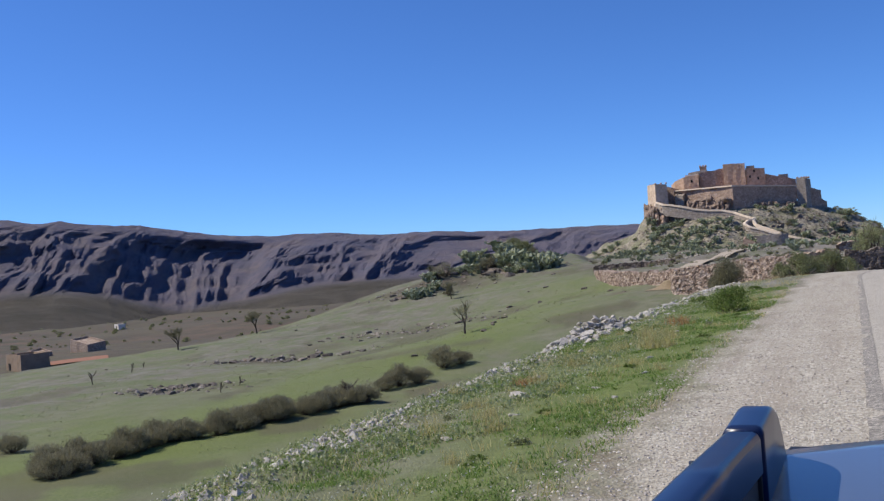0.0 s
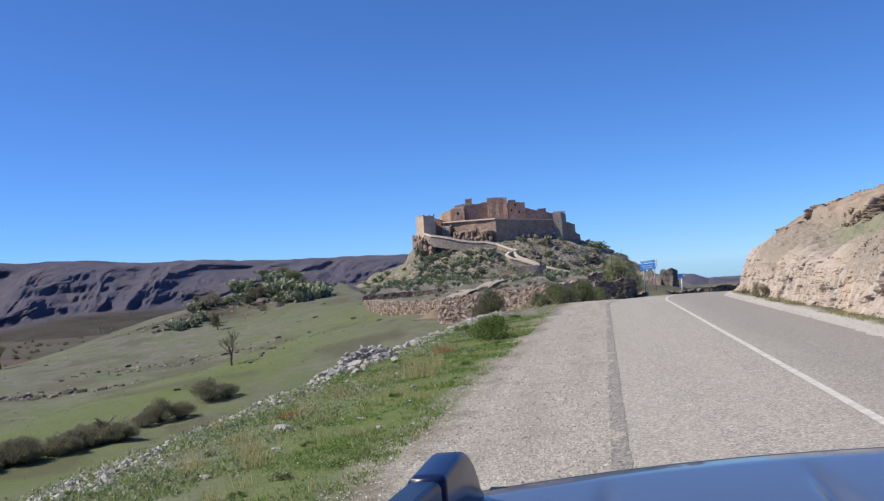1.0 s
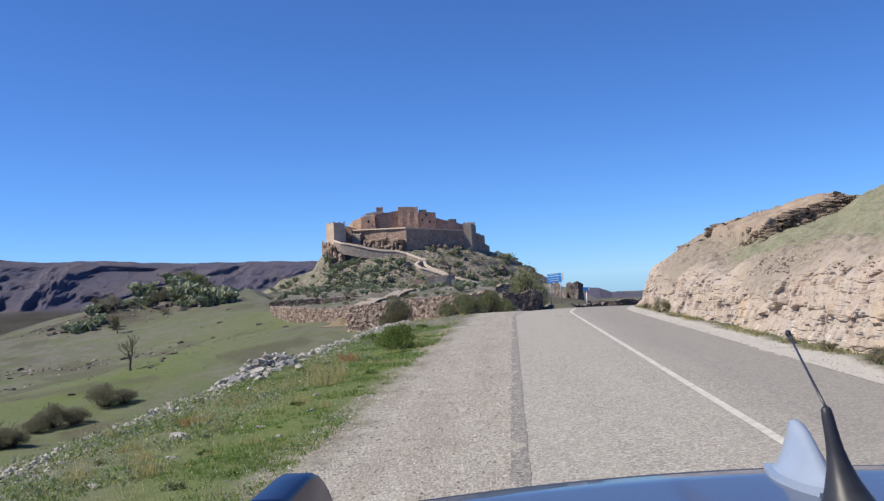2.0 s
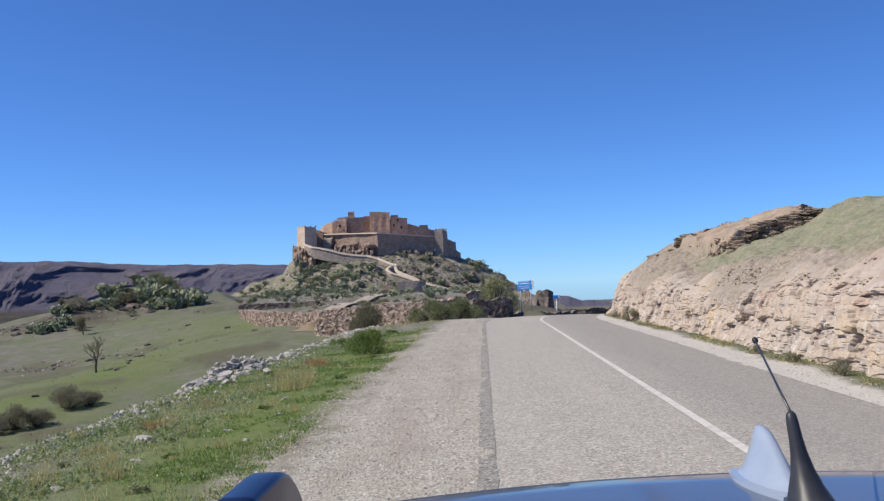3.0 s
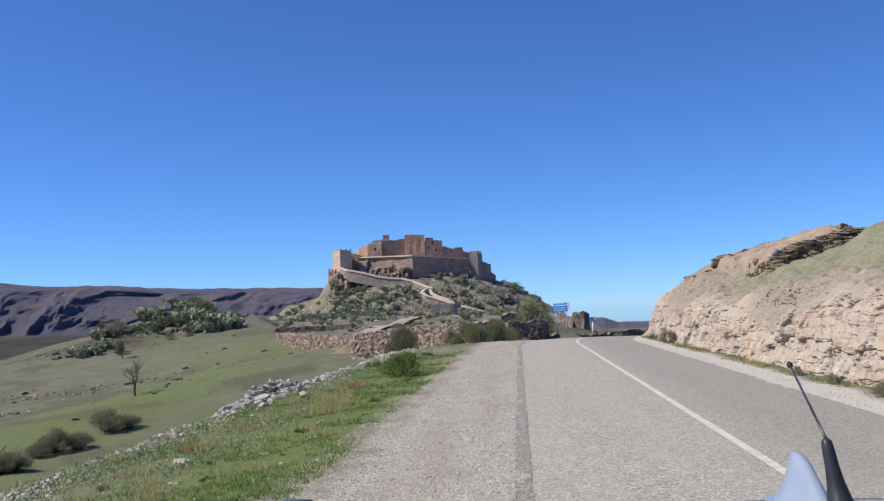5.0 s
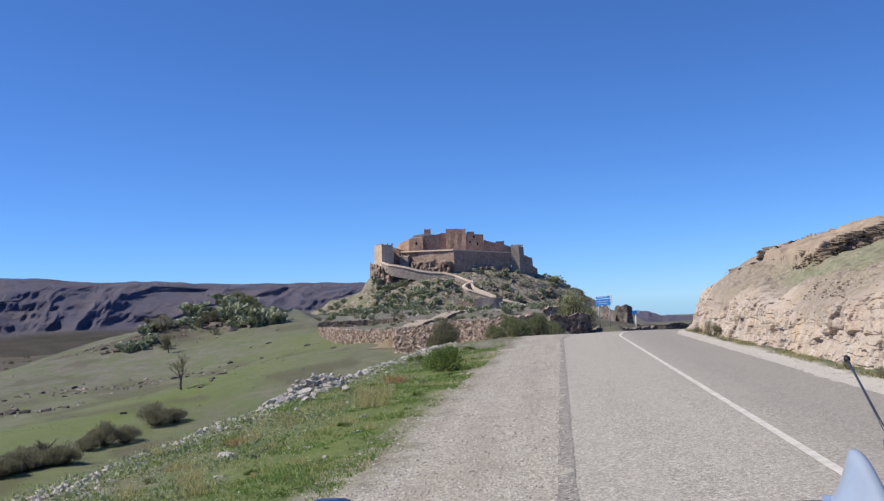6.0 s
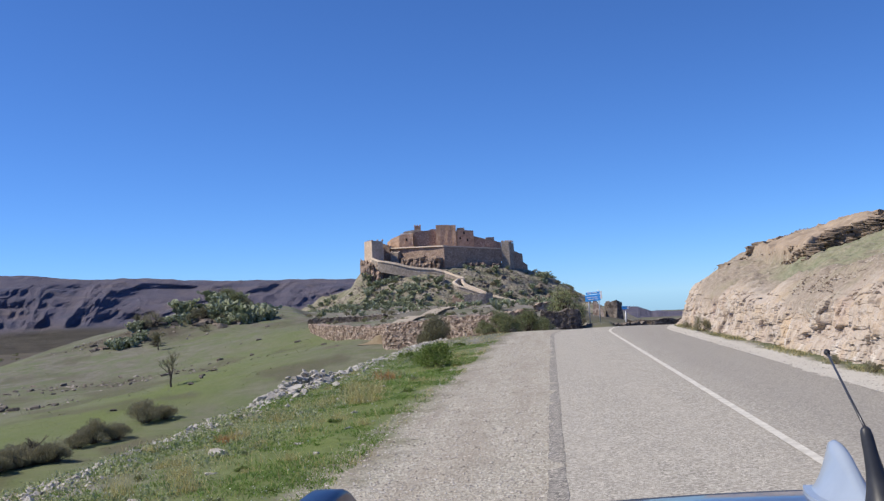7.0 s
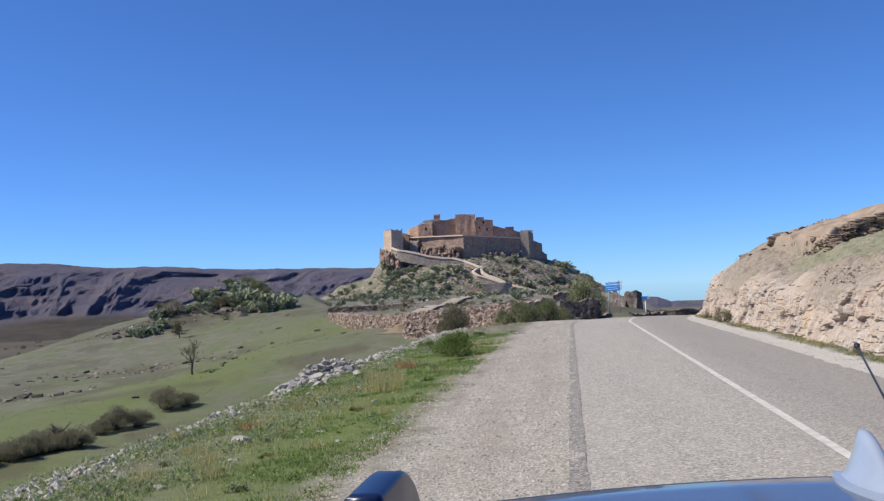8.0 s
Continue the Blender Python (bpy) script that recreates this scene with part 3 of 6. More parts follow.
def crag_material():
    m = Mat("red_brown_crag", 0.95)
    streak = m.noise(0.7, 6, 0.7, stretch=(1.6, 1.6, 0.5))
    col = m.ramp(streak, (0.28, (0.13, 0.098, 0.08)), (0.5, (0.245, 0.185, 0.148)), (0.7, (0.38, 0.295, 0.235)))
    return m.done(col, m.noise(2.5, 6, 0.7), 0.8, 0.3)


CRAG = crag_material()
DARK = plain("dark_room_beyond", (0.02, 0.017, 0.015), (0.035, 0.03, 0.026), 2.0)
castle = tagged(new("castle"), "brown stone hilltop fortress with towers and flat roofs", "castle")
castle.matrix_world = pose(CASTLE[0], CASTLE[1], 0, 0, 0, CASTLE_TURN)


def block(name, corners, z0, tops, material, batter=0.03, parapet=0.5, rag=0.12, seed=1, label="", parent=None):
    """A walled block on a plan of corners, with an uneven parapet round a sunk flat roof."""
    rng = random.Random(seed)
    n = len(corners)
    tops = list(tops) if isinstance(tops, (list, tuple)) else [tops] * n
    cx, cy = sum(c[0] for c in corners) / n, sum(c[1] for c in corners) / n
    ring = []
    for k in range(n):
        (ax, ay), (bx, by) = corners[k], corners[(k + 1) % n]
        steps = max(1, round(math.hypot(bx - ax, by - ay) / 1.3))
        for i in range(steps):
            t = i / steps
            j = 0.0 if i == 0 else 0.07
            ring.append((ax + (bx - ax) * t + rng.uniform(-j, j), ay + (by - ay) * t + rng.uniform(-j, j),
                         tops[k] + (tops[(k + 1) % n] - tops[k]) * t + rng.uniform(-rag, rag)))
    verts, faces, m = [], [], len(ring)
    for level in (0.0, 0.35, 0.7, 1.0):
        for x, y, top in ring:
            h = (top - z0) * level
            d = math.hypot(x - cx, y - cy)
            pull = 1 - min(0.3, batter * h / d)
            bulge = 0 if level in (0.0, 1.0) else rng.uniform(-0.06, 0.06)
            verts.append((cx + (x - cx) * pull + bulge, cy + (y - cy) * pull + bulge, z0 + h))
    for x, y, top in ring:
        d = math.hypot(x - cx, y - cy)
        pull = 1 - min(0.3, batter * (top - z0) / d) - min(0.4, 0.45 / d)
        verts.append((cx + (x - cx) * pull, cy + (y - cy) * pull, top))
    for x, y, top in ring:
        d = math.hypot(x - cx, y - cy)
        pull = 1 - min(0.3, batter * (top - z0) / d) - min(0.4, 0.45 / d)
        verts.append((cx + (x - cx) * pull, cy + (y - cy) * pull, top - parapet))
    for level in range(5):
        for i in range(m):
            j = (i + 1) % m
            faces.append((level * m + i, level * m + j, (level + 1) * m + j, (level + 1) * m + i))
    faces.append(tuple(range(5 * m, 6 * m)))
    me = raw_mesh(name, verts, faces, material)
    bm = bmesh.new()
    bm.from_mesh(me)
    bmesh.ops.triangulate(bm, faces=[f for f in bm.faces if len(f.verts) > 4])
    bmesh.ops.recalc_face_normals(bm, faces=bm.faces)
    bm.to_mesh(me)
    bm.free()
    return part(name, me, parent or castle, None, label)


def box_mesh(name, w, d, h, material, bevel=0.03):
    bm = bmesh.new()
    bmesh.ops.create_cube(bm, size=1, matrix=Matrix.Translation((0, 0, h / 2)) @ Matrix.Diagonal((w, d, h, 1)))
    if bevel:
        bmesh.ops.bevel(bm, geom=list(bm.edges), offset=bevel, segments=1, affect="EDGES")
    return from_bm(name, bm, material)


main_wall = block("terrace_wall", [(-16.8, -13), (-8, -18.6), (1.0, -24), (10.5, -19.8), (19.6, -15.2), (19, 5), (-16, 5)], 7.5, [19.5, 19.2, 18.9, 18.2, 17.6, 18, 19], STONE_WALL, 0.05, 0.6, 0.05, 2, "dark brown battered stone terrace wall")
upper_left = block("round_wall", [(-18.0, -3), (-16.6, -7.5), (-13.5, -10), (-8.7, -10.6), (-8.7, 2), (-17, 4)], 15, [22.3, 22.8, 23.8, 24.2, 24, 22.6], CLAY_WALL, 0.04, 0.4, 0.15, 3)
block("house_block", [(-8.7, -8.2), (-1.2, -7.4), (-1.2, 3), (-8.5, 3)], 15, [24.9, 25.6, 25.6, 25.2], STONE_WALL, 0.02, 0.4, 0.25, 4)
block("house_block", [(-12.2, -4), (-6.4, -4.6), (-6, 4), (-12, 4)], 15, [25.4, 26.0, 26, 25.5], GREY_WALL, 0.01, 0.4, 0.1, 5)
block("low_room", [(-13.2, -6.2), (-8.9, -6.6), (-8.9, -4), (-13, -4)], 15, 24.7, LIME, 0.01, 0.3, 0.06, 6, "whitewashed low room")
turret = block("turret", [(-8.6, -2.6), (-6.3, -2.6), (-6.3, -0.4), (-8.6, -0.4)], 20, 27.3, CLAY_WALL, 0.02, 0.5, 0.05, 7, "small clay turret")
block("tall_house", [(-1.4, -9.2), (5.4, -9.6), (5.4, 1), (-1.4, 1)], 15, [26.8, 26.5, 26.4, 26.6], CLAY_WALL, 0.02, 0.5, 0.08, 8, "tall clay-plastered house")
clay_house = block("clay_house", [(5.4, -8.7), (11.1, -8.2), (11.1, 1), (5.4, 1)], 15, [25.0, 24.4, 24.4, 24.8], CLAY_WALL, 0.01, 0.5, 0.06, 9, "orange clay house with two small windows")
block("roof_hut", [(5.7, -6), (8.2, -6), (8.2, -3), (5.7, -3)], 22, 25.7, GREY_WALL, 0.0, 0.2, 0.05, 10)
block("low_range", [(11.1, -7.4), (15, -7), (20.2, -5.5), (19, 6), (11, 6)], 14, [22.5, 21.6, 20.4, 20.6, 22], STONE_WALL, 0.02, 0.4, 0.2, 11)
block("roof_hut", [(15.2, -4.5), (18.0, -4.2), (18, -1.5), (15.2, -1.5)], 19, 22.2, GREY_WALL, 0.0, 0.2, 0.08, 12)
tower_west = block("tower", [(-21.9, -19.8), (-17.9, -18.8), (-19.8, -13.2), (-25.0, -13.8)], 12.5, [22.0, 21.6, 21.6, 22.0], PALE_CLAY, 0.06, 0.6, 0.04, 13, "pale battered corner tower")
block("curtain_wall", [(-20.3, -13.2), (-16.4, -14.4), (-15.2, -8), (-20, -8)], 12, [21.9, 20.0, 20.4, 21.8], STONE_WALL, 0.03, 0.5, 0.08, 14)
tower_east = block("tower", [(19.3, -15.6), (22.0, -16.4), (24.0, -12), (20.8, -10.2)], 9.5, [20.1, 19.9, 19.4, 19.8], GREY_WALL, 0.03, 0.6, 0.04, 15, "grey stone corner tower")
block("curtain_wall", [(23.4, -13.0), (26.8, -10.4), (25, -4), (22, -6)], 8, [16.9, 16.0, 16, 17], STONE_WALL, 0.03, 0.5, 0.15, 16)
block("curtain_wall", [(26.4, -9.6), (28.6, -6.4), (27, -2), (24, -3)], 7, [13.4, 12.6, 12.6, 13], STONE_WALL, 0.03, 0.4, 0.2, 17)
block("gate_block", [(-16.4, -16.4), (-13.6, -17.6), (-12.6, -14), (-16, -13)], 11, [18.0, 17.8, 18.6, 18.8], GREY_WALL, 0.03, 0.3, 0.1, 18)
MERLON = box_mesh("merlon", 0.55, 0.55, 0.55, CLAY_WALL, 0.08)
for tower, spots, z in ((tower_west, ((-21.7, -18.8), (-20.0, -18.5), (-18.5, -18.1), (-22.5, -16.8), (-23.4, -15.0)), 21.7),
                        (tower_east, ((19.9, -15.2), (21.0, -15.5), (21.8, -15.6), (22.6, -14.2), (23.3, -12.6)), 19.7),
                        (turret, ((-8.3, -2.3), (-7.4, -2.3), (-6.6, -2.3), (-8.3, -0.8), (-6.6, -0.8)), 27.1)):
    for x, y in spots:
        part("merlon", MERLON, tower, pose(x, y, z))
PANE = box_mesh("pane", 0.5, 0.06, 0.75, DARK, 0.0)
FRAME = box_mesh("window", 0.8, 0.10, 1.05, STONE_WALL, 0.02)
for house, x, y, z in ((clay_house, 6.6, -8.55, 21.6), (clay_house, 9.0, -8.35, 20.9), (upper_left, -11, -10.3, 21.8), (clay_house, 7.9, -8.45, 23.3)):
    w = part("window", FRAME, house, pose(x, y, z), "small dark window")
    part("pane", PANE, w, pose(0, -0.06, 0.15))


def ribbon(name, line, width, height, material, parent, label="", sink=0.0, seed=0):
    """A wall along a line of (x, y, z top), of that width and height."""
    rng = random.Random(seed)
    pts = []
    for k in range(len(line) - 1):
        a, b = Vector(line[k]), Vector(line[k + 1])
        n = max(1, round((b - a).length / 0.9))
        pts += [a.lerp(b, i / n) for i in range(n)]
    pts.append(Vector(line[-1]))
    verts, faces = [], []
    for i, p in enumerate(pts):
        d = (pts[min(i + 1, len(pts) - 1)] - pts[max(i - 1, 0)]).xy.normalized()
        side = Vector((-d.y, d.x, 0)) * width / 2
        h = height[i * (len(height) - 1) // max(1, len(pts) - 1)] if isinstance(height, list) else height
        up = Vector((0, 0, rng.uniform(-0.06, 0.06)))
        verts += [p + side + up, p - side + up, p - side * 1.1 - Vector((0, 0, h)), p + side * 1.1 - Vector((0, 0, h))]
    for i in range(len(pts) - 1):
        for k in range(4):
            faces.append((i * 4 + k, i * 4 + (k + 1) % 4, i * 4 + 4 + (k + 1) % 4, i * 4 + 4 + k))
    faces += [(0, 1, 2, 3), tuple(len(verts) - 4 + k for k in (3, 2, 1, 0))]
    me = raw_mesh(name, verts, faces, material)
    bm = bmesh.new()
    bm.from_mesh(me)
    bmesh.ops.recalc_face_normals(bm, faces=bm.faces)
    bm.to_mesh(me)
    bm.free()
    return part(name, me, parent, None, label)


ribbon("coping", [(-16.9, -13.2, 19.75), (-8, -18.2, 19.45), (0.9, -23.3, 19.1), (10.3, -19.3, 18.45), (19.2, -15.0, 17.85)], 0.7, 0.35, COPING, castle, "pale coping along the terrace wall")

# the ramp that climbs to the gate
RAMP = [(-21.8, -20.6, 16.4), (-19.6, -23.0, 15.4), (-18.0, -23.8, 15.2), (-14, -25.2, 14.2), (-10, -26.2, 13.0), (-6, -27.2, 12.3), (-2.5, -28.2, 12.0), (1, -29.6, 10.9),
        (4.9, -33.0, 9.1), (6.4, -34.2, 8.6), (4.6, -35.4, 8.2), (3.4, -36.6, 7.4), (4.8, -38.0, 6.3), (7.0, -38.8, 5.6), (12.8, -41.4, 3.4), (16.5, -43.2, 2.3), (21.2, -44.6, 1.0)]
ramp = tagged(new("castle_ramp"), "walled pale stone ramp winding up the hillside", "ramp")
ramp.matrix_world = castle.matrix_world.copy()
ribbon("retaining_wall", [(x, y + 0.1, z - 0.3) for x, y, z in RAMP], 0.6, [2.6, 3.4, 3.4, 3.2, 3.0, 2.8, 2.6, 2.4, 2.4, 2.2, 2.0, 2.4, 2.4, 2.6, 3.0, 3.0, 3.0], GREY_WALL, ramp, "grey stone retaining wall")
ribbon("parapet", RAMP, 0.75, 0.5, COPING, ramp, "pale lime-washed parapet", seed=3)
ribbon("walkway", [(x + 0.3, y + 1.5, z - 0.7) for x, y, z in RAMP[:9]], 2.4, 0.5, COPING, ramp)
ribbon("inner_parapet", [(x + 0.4, y + 2.6, z + 0.1) for x, y, z in RAMP[1:8]], 0.5, 1.2, GREY_WALL, ramp, seed=4)
ribbon("inner_parapet", [(6.4, -34.0, 8.6), (5.9, -35.3, 7.9), (6.8, -36.8, 6.7), (9.5, -38.6, 5.4), (12.8, -40.4, 3.9)], 0.6, 0.9, COPING, ramp, seed=5)
ruin = tagged(new("hillside_ruin"), "roofless grey stone ruin below the ramp", "ruin")
ruin.matrix_world = castle.matrix_world.copy()
block("wall", [(6.0, -48.0), (12.4, -48.6), (14.6, -43.5), (6.4, -43)], -4, [3.2, 3.4, 3.3, 3.2], GREY_WALL, 0.01, 1.5, 0.15, 21, "", ruin)
block("side_wall", [(2.6, -46.6), (5.9, -47.6), (6.0, -44.4), (3.0, -44)], -4, [3.0, 1.6, 1.6, 3.0], STONE_WALL, 0.01, 0.8, 0.3, 22, "", ruin)


def crag(name, a0, a1, b0, b1, z0, z1, seed, bulge=1.5, label="", material=None):
    """A mass of bare rock in front of the walls, on the castle's plan."""
    u, v = np.meshgrid(np.linspace(0, 1, 90), np.linspace(0, 1, 50))
    a = a0 + (a1 - a0) * u
    b = b0 + (b1 - b0) * u
    z = z0 + (z1 + 0.8 * fbm(u * 6, u * 0, 3, seed) - z0) * v
    col, edge = cells(u * (a1 - a0) / 1.9, z / 5.5 + 0.5 * u, seed)
    c2, e2 = cells(u * (a1 - a0) / 0.7, z / 0.9, seed + 3)
    out = bulge * np.sin(np.pi * u) ** 0.6 * (1.05 - 0.75 * v) + 0.8 * (col - 0.5) + 0.22 * (c2 - 0.5) - 0.5 * (1 - smooth(0, 0.3, edge)) + 0.7 * fbm(a / 1.4, z / 1.4, 4, seed + 7)
    back = smooth(0.9, 1.0, v) * 2.5 + 2.5 * (1 - smooth(0, 0.08, u)) + 2.5 * smooth(0.92, 1, u)
    b = b - out + back
    x, y = castle_point(a, b)
    ob = grid_mesh(name, x, y, z, material or CRAG)
    return tagged(ob, label, "rock", "crags under the castle")


crag("crag", -13.2, 0.5, -19.0, -25.6, 9.5, 16.2, 61, 1.2, "brown eroded rock crag under the terrace wall", CRAG)
crag("crag", -26.4, -20.9, -16.0, -21.8, 2.0, 16.0, 62, 2.4, "red-brown rock crag under the corner tower")
crag("crag", -22.6, -18.4, -21.0, -22.6, 4.5, 15.0, 63, 1.6, "dark rounded rock buttress beside the ramp", STONE_WALL)
crag("crag", -29.0, -24.8, -10.0, -17.0, 0.0, 9.5, 64, 2.2, "red-brown rock crag on the hill's shoulder")
crag("crag", 6.0, 19.0, -22.6, -18.4, 10.0, 13.2, 65, 0.9, "weathered rock ledge below the wall", CRAG)
for k, (a0, b0, w) in enumerate(((8, -36, 6), (12, -33, 7), (17, -30, 6), (14, -38, 6), (20, -36, 8), (25, -30, 6), (22, -41, 7), (27, -37, 7), (-9, -43, 6))):
    zz = float(hill(*castle_point(a0 + w / 2, b0)))
    crag("crag", a0, a0 + w, b0, b0 + 0.6, zz - 1.4, zz + 0.8, 70 + k, 0.3, "dark terrace ledge of rough stone on the hill", TERRACE_STONE)

# ---- the parked car, seen over its roof ----
def paint_material():
    m = Mat("metallic_blue_car_paint", 0.34, 0.15)
    m.b.inputs["Coat Weight"].default_value = 0.65
    m.b.inputs["Coat Roughness"].default_value = 0.035
    dust = m.span(m.noise(14, 5, 0.7), 0.45, 0.8, 0.0, 0.10)
    return m.done(m.mix(dust, (0.10, 0.12, 0.165), (0.26, 0.245, 0.215)), m.noise(60, 2), 0.02, 0.001)


CAR_PAINT = paint_material()
FIN_PAINT = plain("pale_silver_blue_plastic", (0.29, 0.345, 0.43), (0.33, 0.385, 0.47), 20, 0.22, 0.02, 0.001)
RAIL_DARK = plain("satin_navy_rail", (0.010, 0.021, 0.066), (0.015, 0.028, 0.082), 30, 0.28, 0.02, 0.001)
RAIL_DARK.node_tree.nodes["Principled BSDF"].inputs["Specular IOR Level"].default_value = 0.18
RUBBER = plain("black_rubber", (0.016, 0.016, 0.018), (0.03, 0.03, 0.032), 40, 0.5, 0.1, 0.002)
AERIAL_BLACK = plain("satin_black_aerial_rubber", (0.030, 0.032, 0.038), (0.045, 0.047, 0.054), 60, 0.42, 0.05, 0.001)
GLASS = Mat("dark_tinted_glass", 0.05).done((0.015, 0.018, 0.02))
STEEL = plain("dark_spring_steel", (0.06, 0.06, 0.065), (0.1, 0.1, 0.105), 40, 0.4, 0.05, 0.001, metal=0.6)
RIM = plain("grey_alloy", (0.35, 0.35, 0.36), (0.45, 0.45, 0.46), 10, 0.35, 0.03, 0.002, metal=0.8)
LAMP = plain("red_lamp_lens", (0.25, 0.015, 0.012), (0.32, 0.02, 0.016), 20, 0.2, 0.02, 0.001)
CAR_X = 0.30
car = tagged(new("car"), "metallic blue car with roof rails parked on the verge", "car")
car.location = (CAR_X, -1.2, 0)


def roof_edge(x):
    return 1.115 - 0.40 * x * x


def roof_z(x, y):
    """Roof height on the world's y, x from the car's middle line."""
    return 1.786 - 0.016 * (x / 0.55) ** 2 - 0.012 * np.clip((y - 0.2) / 0.9, 0, 2) ** 2 - 0.03 * np.clip((-0.9 - y), 0, 3)


def build_roof():
    u, v = np.meshgrid(np.linspace(-0.62, 0.62, 249), np.linspace(0, 1, 60))
    y = -1.5 + (roof_edge(u) + 1.5) * v
    z = roof_z(u, y)
    # pressed grooves along the roof
    for c in (-0.36, -0.145, 0.145, 0.36):
        z = z - 0.011 * np.exp(-(((u - c) / 0.011) ** 2)) * smooth(0.97, 0.88, v)
    z = z - 0.10 * smooth(0.56, 0.63, np.abs(u))
    z[-1] -= 0.012
    # the shoulder swells out ahead of the tail
    u = u + np.sign(u) * 0.11 * smooth(0.5, 0.62, np.abs(u)) * smooth(0.95, 0.35, y)
    me = grid_mesh("roof_panel", u, y + 1.2, z, CAR_PAINT)
    me.parent = car
    lip = []
    for k in range(41):
        x = -0.6 + 1.2 * k / 40
        lip.append((x, roof_edge(x) + 0.006 + 1.2, float(roof_z(x, roof_edge(x))) - 0.008))
    verts, faces = [], []
    for x, y, z in lip:
        verts += [(x, y, z), (x, y + 0.012, z - 0.004), (x, y + 0.012, z - 0.05), (x, y, z - 0.05)]
    for k in range(40):
        for j in range(4):
            faces.append((4 * k + j, 4 * k + (j + 1) % 4, 4 * k + 4 + (j + 1) % 4, 4 * k + 4 + j))
    part("spoiler_lip", raw_mesh("spoiler_lip", verts, faces, CAR_PAINT, True), car)


build_roof()


def sweep(name, stations, material, smooth_faces=True):
    """A closed skin through rings of equally many points, with its ends closed."""
    n = len(stations[0])
    verts = [p for ring in stations for p in ring]
    faces = []
    for s in range(len(stations) - 1):
        for i in range(n):
            j = (i + 1) % n
            faces.append((s * n + i, s * n + j, s * n + n + j, s * n + n + i))
    faces.append(tuple(range(n))[::-1])
    faces.append(tuple((len(stations) - 1) * n + i for i in range(n)))
    me = raw_mesh(name, verts, faces, material, smooth_faces)
    bm = bmesh.new()
    bm.from_mesh(me)
    bmesh.ops.recalc_face_normals(bm, faces=bm.faces)
    bm.to_mesh(me)
    bm.free()
    return me


def rail_ring(x, y, top, bottom, w):
    r = 0.006
    x = x + math.copysign(0.10, x) * max(0.0, min(0.5, 1.9 - y)) * (1 - 0.6 * max(0.0, min(0.5, 1.9 - y)))
    shape = [(-w, bottom), (w, bottom), (w, top - r), (w - r * 0.4, top - r * 0.3), (w - r, top), (-w + r, top), (-w + r * 0.4, top - r * 0.3), (-w, top - r)]
    return [(x + a, y, z) for a, z in shape]


def build_rail(side):
    x = side * 0.508
    rail = new("roof_rail")
    rail.parent = car
    tagged(rail, "dark blue roof rail with a rounded end foot")
    base = float(roof_z(0.5, 0.6))
    top = 1.836
    # a bar with a gap beneath it, dipping a little along the roof
    bar = [rail_ring(x, y + 1.2, top - 0.004 * (y < -0.6), top - 0.034, 0.0155) for y in (-1.05, -0.6, -0.1, 0.3, 0.55, 0.704)]
    part("bar", sweep("bar", bar, RAIL_DARK), rail)
    infill = [rail_ring(x, y + 1.2, top - 0.03, base - 0.02, 0.011) for y in (-1.0, -0.3, 0.3, 0.70)]
    part("infill", sweep("infill", infill, RUBBER), rail)
    foot = []
    for k in range(15):
        t = k / 14
        y = 0.714 + 0.235 * t
        h = top + 0.001 - (top - base + 0.01) * max(0.0, (t - 0.42) / 0.58) ** 2.2
        foot.append(rail_ring(x, y + 1.2, max(h, base + 0.004), base - 0.02, 0.0165 - 0.003 * max(0, t - 0.7)))
    part("end_foot", sweep("end_foot", foot, RAIL_DARK), rail)
    part("joint_seal", sweep("joint_seal", [rail_ring(x, y + 1.2, top - 0.003, base - 0.02, 0.0135) for y in (0.702, 0.716)], RUBBER), rail)

    part("lip_corner", box_mesh("lip_corner", 0.026, 0.02, 0.012, RUBBER, 0.003), rail, pose(x - side * 0.026, 1.005 + 1.2, float(roof_z(0.48, 1.0)) - 0.016), "dark rubber corner behind the rail")


build_rail(-1)
build_rail(1)


def build_fin():
    stations = []
    for k in range(19):
        t = k / 18
        y = 0.925 + 0.155 * t
        h = 0.054 * math.sin(math.pi / 2 * (t / 0.84)) ** 1.5 if t < 0.84 else 0.054 * math.sqrt(max(0.01, 1 - ((t - 0.84) / 0.16) ** 2))
        w = 0.006 + 0.026 * math.sin(math.pi * min(1, 0.08 + 0.72 * t)) ** 0.8
        z = float(roof_z(-0.01, y)) - 0.002
        ring = []
        for i in range(20):
            a = i / 19
            side = -1 + 2 * a
            prof = (1 - max(0.0, abs(side) - 0.14) / 0.86) ** 1.7
            ring.append((-0.008 + side * w, y + 1.2, z + 0.004 + h * prof))
        ring += [(-0.008 + w, y + 1.2, z - 0.006), (-0.008 - w, y + 1.2, z - 0.006)]
        stations.append(ring)
    fin = part("aerial_fin", sweep("aerial_fin", stations, FIN_PAINT), car, None, "pale silver-blue shark-fin aerial")
    rim = []
    for k in range(13):
        t = k / 12
        y = 0.918 + 0.166 * t
        w = 0.0105 + 0.0275 * math.sin(math.pi * min(1, 0.08 + 0.72 * t)) ** 0.8
        z = float(roof_z(-0.01, y))
        rim.append([(-0.008 - w, y + 1.2, z - 0.004), (-0.008 + w, y + 1.2, z - 0.004), (-0.008 + w - 0.001, y + 1.2, z + 0.004), (-0.008 - w + 0.001, y + 1.2, z + 0.004)])
    part("gasket", sweep("gasket", rim, FIN_PAINT, False), fin)


